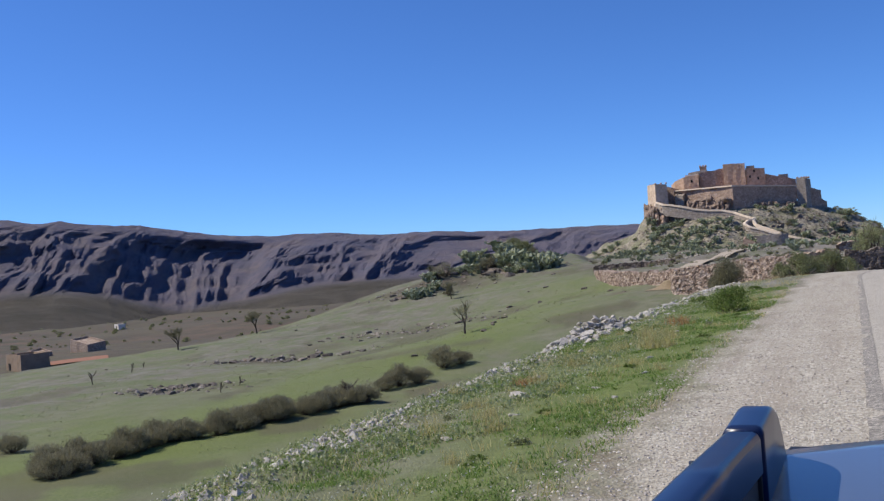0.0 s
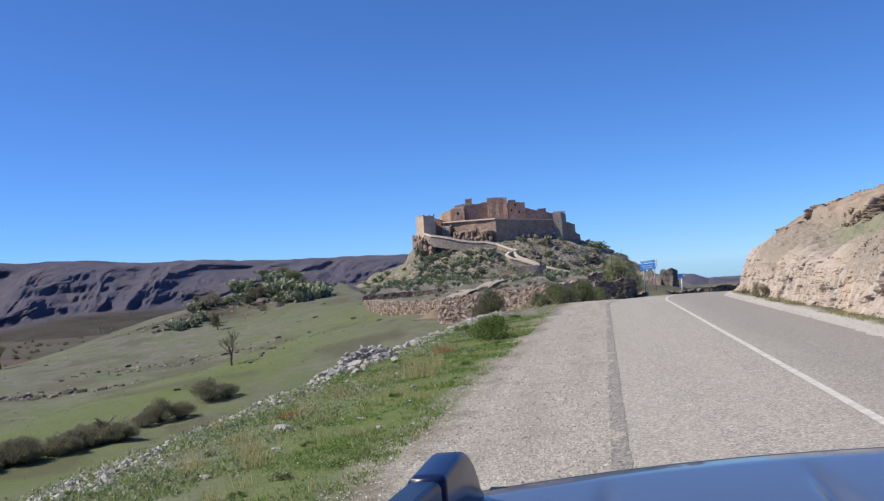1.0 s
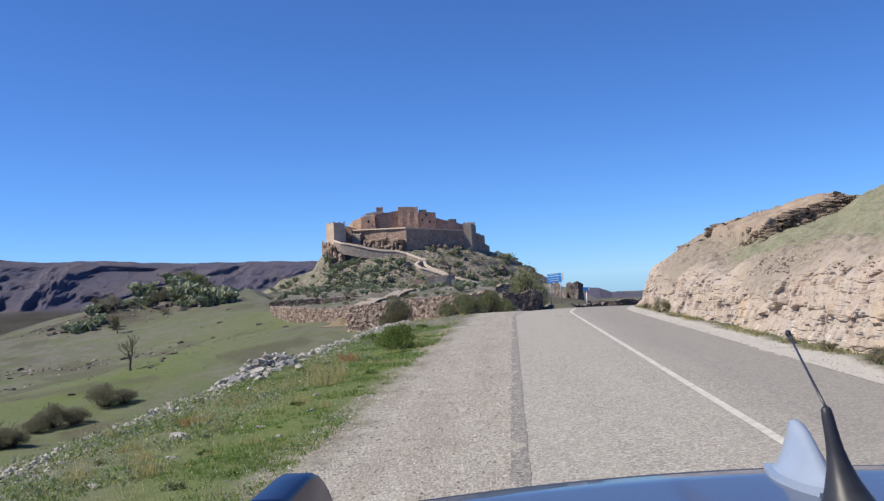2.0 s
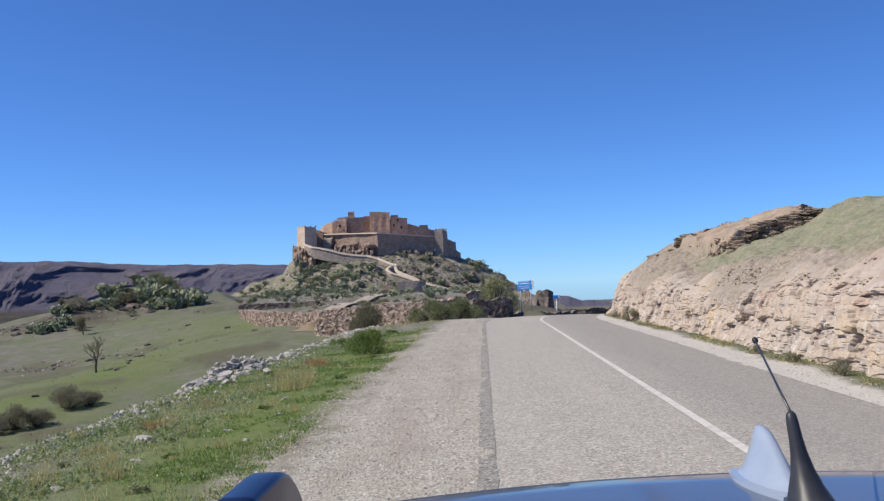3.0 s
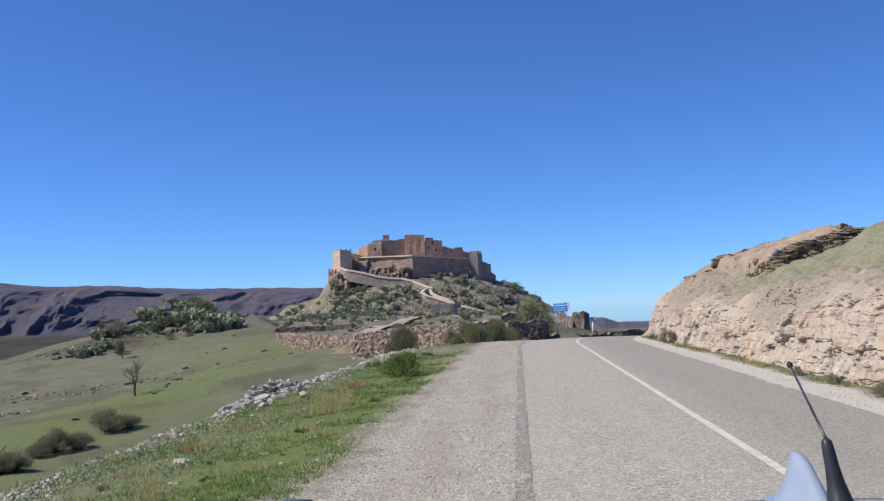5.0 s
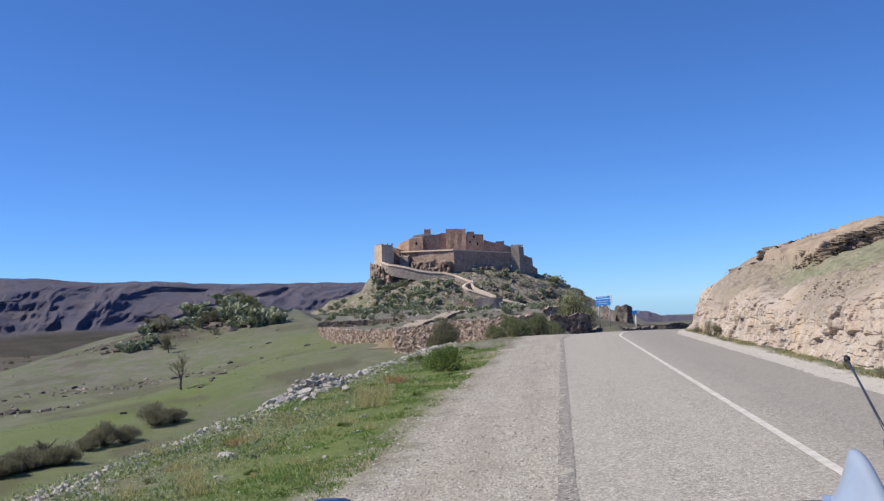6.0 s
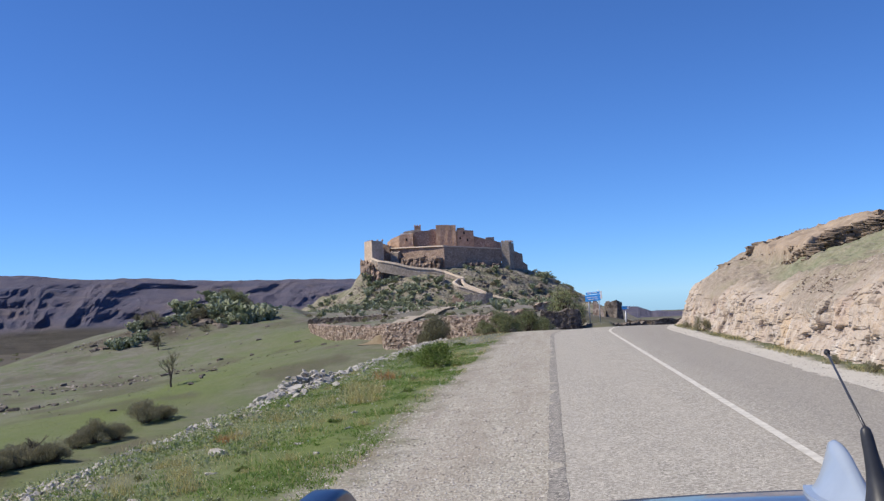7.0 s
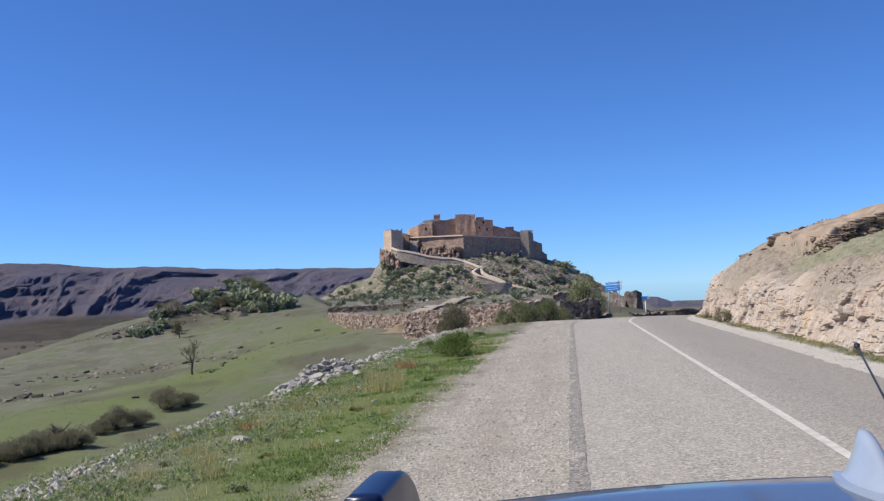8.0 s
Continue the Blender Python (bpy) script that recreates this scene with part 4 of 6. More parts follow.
def build_whip():
    aerial = new("rod_aerial")
    aerial.parent = car
    tagged(aerial, "black rubber-based rod aerial leaning back")
    foot, knob, tip = Vector((-0.022, 0.850, float(roof_z(0, 0.86)) - 0.004)), Vector((-0.031, 0.872, 1.871)), Vector((-0.006, 1.065, 1.9245))

    def tube(name, path, material):
        rings = []
        for k, (p, r, stretch) in enumerate(path):
            d = (path[min(k + 1, len(path) - 1)][0] - path[max(k - 1, 0)][0]).normalized()
            e1 = d.cross(Vector((1, 0, 0))).normalized()
            e2 = d.cross(e1)
            rings.append([p + e1 * r * stretch * math.cos(a) + e2 * r * math.sin(a) for a in [2 * math.pi * i / 16 for i in range(16)]])
        return sweep(name, [[(q.x, q.y + 1.2, q.z) for q in ring] for ring in rings], material)

    base = [(foot, 0.026, 1.3), (foot + Vector((0, 0, 0.006)), 0.025, 1.3)]
    for t, r in ((0.15, 0.0215), (0.3, 0.0155), (0.45, 0.0108), (0.6, 0.0078), (0.75, 0.0062), (0.9, 0.0055), (0.97, 0.0046), (1.0, 0.0022)):
        base.append((foot.lerp(knob, t), r, 1.3 - 0.3 * min(1, t * 1.6)))
    part("rubber_base", tube("rubber_base", base, AERIAL_BLACK), aerial)
    part("rod", tube("rod", [(knob.lerp(tip, t), 0.0013 - 0.0002 * t, 1) for t in (0, 0.3, 0.6, 0.97)], STEEL), aerial)
    part("tip_cap", tube("tip_cap", [(knob.lerp(tip, 0.955), 0.0018, 1), (knob.lerp(tip, 0.97), 0.0031, 1), (knob.lerp(tip, 0.99), 0.0034, 1), (knob.lerp(tip, 1.008), 0.0024, 1), (knob.lerp(tip, 1.012), 0.001, 1)], RUBBER), aerial)


build_fin()
build_whip()


def build_body():
    """The rest of the car, its tail towards the hill."""
    # half-widths and heights of the sections from nose to tail
    lower = []
    for y, z0, z1, w in ((-3.2, 0.42, 0.78, 0.66), (-3.05, 0.30, 0.92, 0.80), (-2.4, 0.26, 1.02, 0.88), (-1.9, 0.26, 1.06, 0.90), (0.6, 0.26, 1.12, 0.90), (1.05, 0.30, 1.14, 0.88), (1.22, 0.40, 1.05, 0.80)):
        lower.append([(-w * 0.92, y + 1.2, z0), (w * 0.92, y + 1.2, z0), (w, y + 1.2, z0 + 0.18), (w, y + 1.2, z1 - 0.16), (w * 0.95, y + 1.2, z1 - 0.03), (w * 0.86, y + 1.2, z1), (-w * 0.86, y + 1.2, z1), (-w * 0.95, y + 1.2, z1 - 0.03), (-w, y + 1.2, z1 - 0.16), (-w, y + 1.2, z0 + 0.18)])
    part("body", sweep("body", lower, CAR_PAINT), car)
    cabin = []
    for y, z1, w in ((-2.25, 1.08, 0.70), (-1.5, 1.66, 0.60), (-0.5, 1.70, 0.61), (0.6, 1.69, 0.60), (0.98, 1.66, 0.57), (1.14, 1.10, 0.72)):
        cabin.append([(-0.76, y + 1.2, 1.04), (0.76, y + 1.2, 1.04), (w, y + 1.2, z1), (-w, y + 1.2, z1)])
    part("glazing", sweep("glazing", cabin, GLASS, False), car, None, "dark tinted windows")
    for x in (-0.60, 0.60):
        for y0, y1 in ((-1.55, -1.47), (-0.35, -0.27), (0.62, 0.74)):
            post = [[(x * t + s, y0 + 1.2 + (y1 - y0) * q, z) for s, q in ((-0.02, 0), (0.02, 0), (0.02, 1), (-0.02, 1))] for t, z in ((1.27, 1.05), (1.02, 1.71))]
            part("pillar", sweep("pillar", post, CAR_PAINT, False), car)
    bm = bmesh.new()
    bmesh.ops.create_cone(bm, segments=40, cap_ends=True, radius1=0.33, radius2=0.33, depth=0.22)
    bmesh.ops.bevel(bm, geom=[e for e in bm.edges if len(e.link_faces) == 2 and abs(e.verts[0].co.z - e.verts[1].co.z) < 1e-5], offset=0.04, segments=3, affect="EDGES")
    tyre = from_bm("tyre", bm, RUBBER, True)
    bm = bmesh.new()
    bmesh.ops.create_cone(bm, segments=30, cap_ends=True, radius1=0.21, radius2=0.19, depth=0.235)
    rim = from_bm("rim", bm, RIM)
    for x in (-0.79, 0.79):
        for y in (-2.3, 0.45):
            wheel = new("wheel")
            wheel.parent = car
            wheel.matrix_basis = pose(x, y + 1.2, 0.32, 0, 90, 0)
            part("tyre", tyre, wheel)
            part("rim", rim, wheel)
        part("tail_lamp", box_mesh("tail_lamp", 0.14, 0.06, 0.30, LAMP, 0.02), car, pose(x * 0.93, 2.40, 0.78), "red tail lamp")


build_body()

# ---- plants ----
def leafy(name, dark, mid, pale, rough=0.7, through_light=0.4):
    m = Mat(name, rough)
    col = m.ramp(m.island(), (0.1, dark), (0.5, mid), (0.95, pale))
    col = m.mix(m.math("MULTIPLY", m.random(), 0.25), col, dark)
    m.done(col)
    thin = m.node("ShaderNodeBsdfTranslucent")
    m.link(col, thin.inputs["Color"])
    both = m.node("ShaderNodeMixShader", Fac=through_light)
    m.link(m.b.outputs[0], both.inputs[1])
    m.link(thin.outputs[0], both.inputs[2])
    m.link(both.outputs[0], m.t.nodes["Material Output"].inputs["Surface"])
    return m.m


BROOM = leafy("green_broom_leaves", (0.10, 0.155, 0.035), (0.175, 0.25, 0.06), (0.30, 0.36, 0.12))
GREY_SHRUB = leafy("grey_brown_bare_twigs", (0.20, 0.19, 0.118), (0.275, 0.262, 0.165), (0.37, 0.35, 0.235))
DUSKY = leafy("dusky_olive_twigs", (0.145, 0.14, 0.085), (0.215, 0.21, 0.125), (0.30, 0.29, 0.185))
OLIVE = leafy("dull_green_leaves", (0.15, 0.172, 0.08), (0.225, 0.25, 0.118), (0.315, 0.335, 0.18))
LIGHT_OLIVE = leafy("yellow_green_leaves", (0.23, 0.26, 0.11), (0.34, 0.37, 0.17), (0.46, 0.48, 0.26))
WOOD = plain("grey_brown_bark", (0.07, 0.055, 0.042), (0.13, 0.105, 0.085), 8, 0.95, 0.5, 0.02)
CACTUS = leafy("prickly_pear_pads", (0.24, 0.28, 0.165), (0.38, 0.42, 0.27), (0.66, 0.68, 0.52), 0.6)
STRAW = leafy("dry_straw", (0.38, 0.33, 0.14), (0.54, 0.48, 0.22), (0.68, 0.62, 0.34))
REDGRASS = leafy("rust_dry_grass", (0.34, 0.19, 0.085), (0.48, 0.28, 0.13), (0.58, 0.4, 0.21))
BLADE = leafy("grass_blades", (0.11, 0.20, 0.035), (0.18, 0.285, 0.06), (0.31, 0.39, 0.14))
HERB = leafy("grey_green_herbs", (0.21, 0.26, 0.1), (0.33, 0.37, 0.18), (0.5, 0.53, 0.35))
HERB_DRY = leafy("grazed_field_tufts", (0.15, 0.17, 0.085), (0.21, 0.225, 0.12), (0.29, 0.29, 0.17))
BLOSSOM = leafy("small_white_flowers", (0.5, 0.5, 0.42), (0.68, 0.68, 0.6), (0.8, 0.8, 0.74))


class Tris:
    """Vertices and faces in the making."""

    def __init__(self, seed):
        self.v, self.f, self.r = [], [], random.Random(seed)

    def leaf(self, p, size, up=0.4, wide=0.3):
        r = self.r
        d = Vector((r.gauss(0, 1), r.gauss(0, 1), r.gauss(up, 0.8))).normalized()
        side = d.cross(Vector((r.gauss(0, 1), r.gauss(0, 1), r.gauss(0, 1)))).normalized()
        k = len(self.v)
        self.v += [p - side * size * wide * 0.7, p + d * size * 0.5 + side * size * wide, p + d * size, p + d * size * 0.5 - side * size * wide]
        self.f.append((k, k + 1, k + 2, k + 3))

    def blade(self, p, h, w, lean):
        r = self.r
        a = r.uniform(0, 6.28)
        side = Vector((math.cos(a), math.sin(a), 0)) * w
        off = Vector((r.gauss(0, lean), r.gauss(0, lean), 0)) * h
        k = len(self.v)
        self.v += [p - side, p + side, p + off * 0.35 + side * 0.6 + Vector((0, 0, h * 0.6)), p + off * 0.35 - side * 0.6 + Vector((0, 0, h * 0.6)), p + off + Vector((0, 0, h))]
        self.f += [(k, k + 1, k + 2, k + 3), (k + 3, k + 2, k + 4)]

    def twig(self, a, b, r0, r1, sides=4):
        d = (b - a).normalized()
        e = d.cross(Vector((0.3, 0.9, 0.2))).normalized()
        g = d.cross(e)
        k = len(self.v)
        for p, r in ((a, r0), (b, r1)):
            self.v += [p + (e * math.cos(6.283 * i / sides) + g * math.sin(6.283 * i / sides)) * r for i in range(sides)]
        self.f += [(k + i, k + (i + 1) % sides, k + sides + (i + 1) % sides, k + sides + i) for i in range(sides)]

    def pad(self, p, d, face, size):
        """One flat oval cactus pad."""
        side = d.cross(face).normalized()
        face = side.cross(d).normalized()
        k = len(self.v)
        for t in (-1, 1):
            for i in range(8):
                a = 6.283 * i / 8
                self.v.append(p + d * size * (0.5 - 0.5 * math.cos(a)) + side * size * 0.33 * math.sin(a) * (1 + 0.25 * -math.cos(a)) + face * t * size * 0.05)
        self.f += [tuple(k + i for i in range(8))[::-1], tuple(k + 8 + i for i in range(8))]
        self.f += [(k + i, k + (i + 1) % 8, k + 8 + (i + 1) % 8, k + 8 + i) for i in range(8)]

    def mesh(self, name, material):
        return raw_mesh(name, self.v, self.f, material)


def shrub_meshes(seed, w, h, leaves, size, material, lumps=9, upright=0.4):
    """Stems, and a crown of small leaves in uneven lumps."""
    stems, crown = Tris(seed), Tris(seed + 1)
    r = stems.r
    twiggy = material in (GREY_SHRUB, DUSKY)
    tips = []
    for k in range(lumps):
        a, q = r.uniform(0, 6.28), math.sqrt(r.uniform(0.02, 1))
        top = Vector((math.cos(a) * q * w * 0.38, math.sin(a) * q * w * 0.38, h * (0.22 + 0.56 * (1 - q * q)) * r.uniform(0.7, 1.1)))
        base = Vector((top.x * 0.15, top.y * 0.15, -0.05))
        mid = base.lerp(top, 0.5) + Vector((r.gauss(0, 0.05), r.gauss(0, 0.05), 0)) * w
        stems.twig(base, mid, 0.02 * h, 0.014 * h)
        stems.twig(mid, top, 0.014 * h, 0.005 * h)
        tips.append((top, r.uniform(0.6, 1.15)))
        for j in range(3):
            out = top + Vector((r.gauss(0, 0.18) * w, r.gauss(0, 0.18) * w, r.uniform(0.0, 0.3) * h))
            stems.twig(mid.lerp(top, r.uniform(0.2, 0.9)), out, 0.006 * h, 0.002 * h, 3)
    for k in range(leaves):
        top, s = tips[r.randrange(lumps)]
        d = Vector((r.gauss(0, 1), r.gauss(0, 1), r.gauss(0, 1))).normalized() * (r.random() ** 0.45)
        p = top + Vector((d.x * w * 0.19 * s, d.y * w * 0.19 * s, d.z * h * 0.24 * s))
        if p.z > 0.02 * h:
            crown.leaf(p, size * r.uniform(0.6, 1.3) * (2.6 if twiggy else 1), upright * (2 if twiggy else 1), 0.045 if twiggy else 0.3)
    return stems.mesh("stem", WOOD), crown.mesh("crown", material)


def shrub_thing(name, meshes, label, category, m, group=""):
    ob = tagged(new(name), label, category, group)
    ob.matrix_world = m
    part("stem", meshes[0], ob)
    part("crown", meshes[1], ob)
    return ob


def standing(x, y, turn=0, size=1.0, sink=0.03, on=None):
    z = ground_z(x, y) if on is None else on
    return pose(x, y, z - sink, 0, 0, turn) @ Matrix.Diagonal((size, size, size, 1))


# the broom bush on the verge
shrub_thing("broom_bush", shrub_meshes(3, 1.6, 0.8, 5000, 0.06, BROOM, 22, 2.2), "dense bright green broom bush on the verge", "bush", standing(-3.72, 29.9))
sprig = shrub_meshes(5, 0.7, 0.32, 700, 0.05, BROOM, 8, 1.0)
for x, y, s in ((-4.9, 34.0, 0.9), (-2.95, 29.2, 0.6), (-5.4, 26.5, 0.5), (-3.3, 21.4, 0.45), (-5.9, 38, 1.1), (-4.2, 43, 1.0)):
    shrub_thing("verge_sprig", sprig, "small green herb clump on the grassy verge", "plant", standing(x, y, x * 90, s), "verge herb clumps")

rng = random.Random(17)
low_clump = shrub_meshes(6, 0.7, 0.28, 420, 0.055, OLIVE, 8, 0.8)
for k in range(46):
    y = 9 + 38 * rng.random() ** 1.3
    x = rng.uniform(-6.9, -3.0)
    shrub_thing("verge_sprig", sprig if k % 3 else low_clump, "small green herb clump on the grassy verge" if k % 3 else "dull olive herb clump on the grassy verge", "plant", standing(x, y, k * 70, rng.uniform(0.18, 0.5)), "verge herb clumps")

# bushes by the walls at the bend
shrub_thing("wall_bush", shrub_meshes(7, 2.1, 2.15, 8500, 0.07, DUSKY, 24, 0.8), "rounded grey-brown bush before the stone wall", "bush", standing(-7.5, 61.8, 0, 1.3))
wide = shrub_meshes(9, 2.2, 1.5, 6500, 0.065, OLIVE, 20, 0.9)
for x, y, s in ((-2.9, 56.5, 1.05), (-1.5, 60.0, 1.1), (-4.1, 58.5, 0.75), (-0.6, 64, 0.8)):
    shrub_thing("roadside_bush", wide, "dull green bush at the road's edge", "bush", standing(x, y, y * 40, s), "roadside bushes")
shrub_thing("bend_tree", shrub_meshes(11, 3.0, 2.9, 4600, 0.08, LIGHT_OLIVE, 26, 0.6), "olive-green spreading tree beside the bend", "tree", standing(1.2, 80, 0, 1.22))
shrub_thing("bend_tree", shrub_meshes(12, 2.2, 3.0, 1800, 0.08, GREY_SHRUB, 18, 0.6), "half-bare grey tree behind the olive-green one", "tree", standing(2.4, 88, 0, 1.0))
cut_bush = shrub_meshes(13, 1.0, 0.75, 1100, 0.06, GREY_SHRUB, 12, 1.0)
for x, y, s in ((6.85, 45.0, 1.0), (6.7, 49, 0.5), (6.75, 24, 0.35), (6.8, 21.5, 0.4), (6.8, 18.5, 0.5)):
    shrub_thing("cutting_bush", cut_bush, "grey dry bush at the foot of the cutting", "bush", standing(x, y, y * 30, s, on=0.0), "bushes below the cutting")

# the hedge along the stream bed, and the field's shrubs
hedge = [shrub_meshes(20 + k, 2.9, 1.7, 6500, 0.085, GREY_SHRUB, 30, 1.3) for k in range(3)]
rng = random.Random(4)
HEDGE_LINE = [(-28.5, 26.2), (-28.6, 28.6), (-28.2, 31.2), (-27.5, 34.0), (-26.5, 34.6), (-25.8, 37.4), (-24.6, 40.2), (-23.4, 42.2)]
for k in range(84):
    t = k / 84 * 7
    i = int(t)
    if i == 3:
        continue
    (ax, ay), (bx, by) = HEDGE_LINE[i], HEDGE_LINE[i + 1]
    x, y = ax + (bx - ax) * (t - i) + rng.gauss(0, 0.4), ay + (by - ay) * (t - i) + rng.gauss(0, 0.4)
    shrub_thing("hedge_shrub", hedge[k % 3], "grey-brown leafless shrub in the field hedge", "shrub", standing(x, y, k * 77, rng.uniform(0.42, 0.68)), "hedge in the field")
for x, y, s in ((-23.6, 46.6, 0.75), (-22.8, 47.4, 0.65), (-23.9, 45.4, 0.5), (-23.3, 52.0, 0.85), (-22.4, 52.8, 0.6), (-35.8, 31.4, 0.6), (-36.6, 30.0, 0.5), (-16.2, 55.5, 0.5), (-15.2, 56.0, 0.62), (-14.3, 56.4, 0.5), (-13.2, 57.5, 0.42)):
    shrub_thing("field_shrub", hedge[int(s * 10) % 3], "grey-brown rounded shrub in the green field", "shrub", standing(x, y, x * 50, s), "shrubs in the field")


def tree_meshes(seed, height, twiggy, leaves=0, size=0.1, material=None):
    """A tapered trunk that forks into thinner and thinner limbs."""
    trunk, crown = Tris(seed), Tris(seed + 1)
    r = trunk.r

    def grow(p, d, length, rad, depth):
        q = p + d * length
        bend = p.lerp(q, 0.5) + Vector((r.gauss(0, 0.05), r.gauss(0, 0.05), 0)) * length
        (trunk if depth < 2 else crown).twig(p, bend, rad, rad * 0.82, 6 if depth < 2 else 3)
        (trunk if depth < 2 else crown).twig(bend, q, rad * 0.82, rad * 0.66, 6 if depth < 2 else 3)
        if depth >= 2 and leaves:
            for k in range(leaves):
                crown.leaf(p.lerp(q, r.random()) + Vector((r.gauss(0, 1), r.gauss(0, 1), r.gauss(0, 1))) * size, size, 0.5)
        if depth < twiggy:
            for k in range(3 if depth else 4):
                nd = (d + Vector((r.gauss(0, 0.55), r.gauss(0, 0.55), r.uniform(-0.1, 0.55)))).normalized()
                grow(q if k < 2 else p.lerp(q, 0.65), nd, length * r.uniform(0.6, 0.8), rad * 0.6, depth + 1)

    grow(Vector((0, 0, -0.1)), Vector((r.gauss(0, 0.08), r.gauss(0, 0.08), 1)).normalized(), height * 0.36, height * 0.035, 0)
    return trunk.mesh("trunk", WOOD), crown.mesh("crown", material or WOOD)


def tree_thing(meshes, label, m, group=""):
    ob = tagged(new("field_tree"), label, "tree", group)
    ob.matrix_world = m
    part("trunk", meshes[0], ob)
    part("crown", meshes[1], ob)


bare = [tree_meshes(31, 3.2, 4, 4, 0.07, GREY_SHRUB), tree_meshes(33, 2.6, 4, 14, 0.075, DUSKY), tree_meshes(35, 1.9, 2)]
tree_thing(bare[0], "slender bare almond tree standing in the field", standing(-27.8, 66.8, 20, 0.86))
tree_thing(bare[1], "bushy dark tree on the spur's slope", standing(-43.6, 101.6, 10, 0.95))
tree_thing(bare[1], "bushy dark tree on the spur's slope", standing(-46.6, 107.8, 80, 0.62))
for x, y, s, k in ((-65.4, 93.6, 1.25, 1), (-67.9, 82.4, 1.1, 1), (-54.9, 56.3, 0.9, 2), (-58.6, 64.7, 0.7, 2), (-61.5, 69.5, 0.5, 2), (-37.2, 48.7, 0.6, 2), (-37.6, 51.3, 0.55, 2), (-24.0, 41.6, 1.0, 2), (-53.3, 118.0, 0.85, 1), (-50.0, 122.5, 1.0, 1)):
    tree_thing(bare[k], "stunted bare tree in the dry grass" if k == 2 else "bare rounded tree at the field's rim", standing(x, y, x * 33, s), "bare trees in the field")


def cactus_mesh(seed, n, w, h):
    t = Tris(seed)
    r = t.r
    tips = [(Vector((0, 0, -0.1)), Vector((math.cos(k * 1.05), math.sin(k * 1.05), 0.5)).normalized(), 0) for k in range(6)]
    while len(t.f) < n * 10:
        p, lean, level = tips[r.randrange(len(tips))]
        out = Vector((p.x, p.y, 0)) * (0.5 / w)
        d = (lean * 0.5 + out + Vector((r.gauss(0, 0.5), r.gauss(0, 0.5), 0.55 if p.z < h * 0.6 else 0.1))).normalized()
        size = r.uniform(0.34, 0.52)
        if (p + d * size).z < 0.02 or (p + d * size).z > h or Vector((p.x, p.y)).length > w:
            continue
        t.pad(p, d, Vector((r.gauss(0, 1), r.gauss(0, 1), r.gauss(0, 0.4))), size)
        tips.append((p + d * size * 0.9, d, level + 1))
    return t.mesh("prickly_pear", CACTUS)


pears = [cactus_mesh(50 + k, 60 + 12 * k, 1.1 + 0.2 * k, 1.0 + 0.15 * k) for k in range(4)]


def pear(x, y, z, k, size):
    ob = tagged(new("prickly_pear", pears[k % 4]), "grey-green prickly pear clump on stony ground", "cactus", "prickly pears")
    ob.matrix_world = pose(x, y, z - 0.1, 0, 0, k * 67) @ Matrix.Diagonal((size, size, size, 1))


def joined_pears(places):
    """Pears too far off to be told apart, in one mesh."""
    verts, faces = [], []
    for x, y, z, k, size in places:
        m = pose(x, y, z - 0.1, 0, 0, k * 67) @ Matrix.Diagonal((size, size, size, 1))
        n = len(verts)
        verts += [m @ v.co for v in pears[k % 4].vertices]
        faces += [tuple(n + i for i in f.vertices) for f in pears[k % 4].polygons]
    tagged(new("terrace_pears", raw_mesh("terrace_pears", verts, faces, CACTUS)), "grey-green prickly pears scattered over the terraces", "cactus", kind="stuff")


rng = random.Random(8)
# the thicket on the spur
def polar(az, r):
    return r * math.sin(math.radians(az)), r * math.cos(math.radians(az))


for az0, az1, r0, r1, n, small, large in ((-18.5, -16.9, 122, 127, 16, 0.9, 1.7), (-20.2, -18.4, 128, 135, 22, 0.8, 1.6), (-22.0, -20.2, 127, 134, 9, 0.5, 1.1), (-23.0, -21.4, 126, 129, 10, 0.5, 0.9), (-21.7, -21.5, 131, 132, 3, 1.5, 1.9), (-24.6, -24.2, 124, 126, 4, 0.8, 1.2), (-20.0, -18.2, 123, 128, 8, 0.5, 0.9)):
    for k in range(n):
        x, y = polar(rng.uniform(az0, az1), rng.uniform(r0, r1))
        pear(x, y, ground_z(x, y), k, rng.uniform(small, large))
for k in range(22):
    x, y = polar(rng.uniform(-25.9, -24.1), rng.uniform(116, 120))
    pear(x, y, ground_z(x, y), k, rng.uniform(0.5, 1.0))
thicket = [shrub_meshes(60, 3.0, 2.1, 4200, 0.11, OLIVE, 20, 0.7), shrub_meshes(61, 3.0, 2.1, 4200, 0.09, DUSKY, 20, 0.7), shrub_meshes(62, 3.4, 2.2, 1500, 0.11, GREY_SHRUB, 20, 0.7)]
for az, r, size, k in ((-18.7, 132, 1.2, 0), (-19.2, 134, 1.05, 0), (-18.2, 130, 0.9, 1), (-17.6, 129, 0.8, 0), (-21.0, 128, 0.85, 1), (-20.5, 129, 0.8, 1), (-21.4, 127, 0.6, 1), (-19.6, 126, 0.6, 1), (-23.5, 126, 1.0, 2), (-23.9, 125, 0.8, 2), (-23.4, 114, 0.6, 1), (-20.6, 121, 0.5, 2)):
    shrub_thing("spur_bush", thicket[k], ("dark green bush among prickly pears", "dusky olive bush among prickly pears", "leafless brown bush on the spur")[k], "bush", standing(*polar(az, r), az * 70, size), "bushes on the spur")
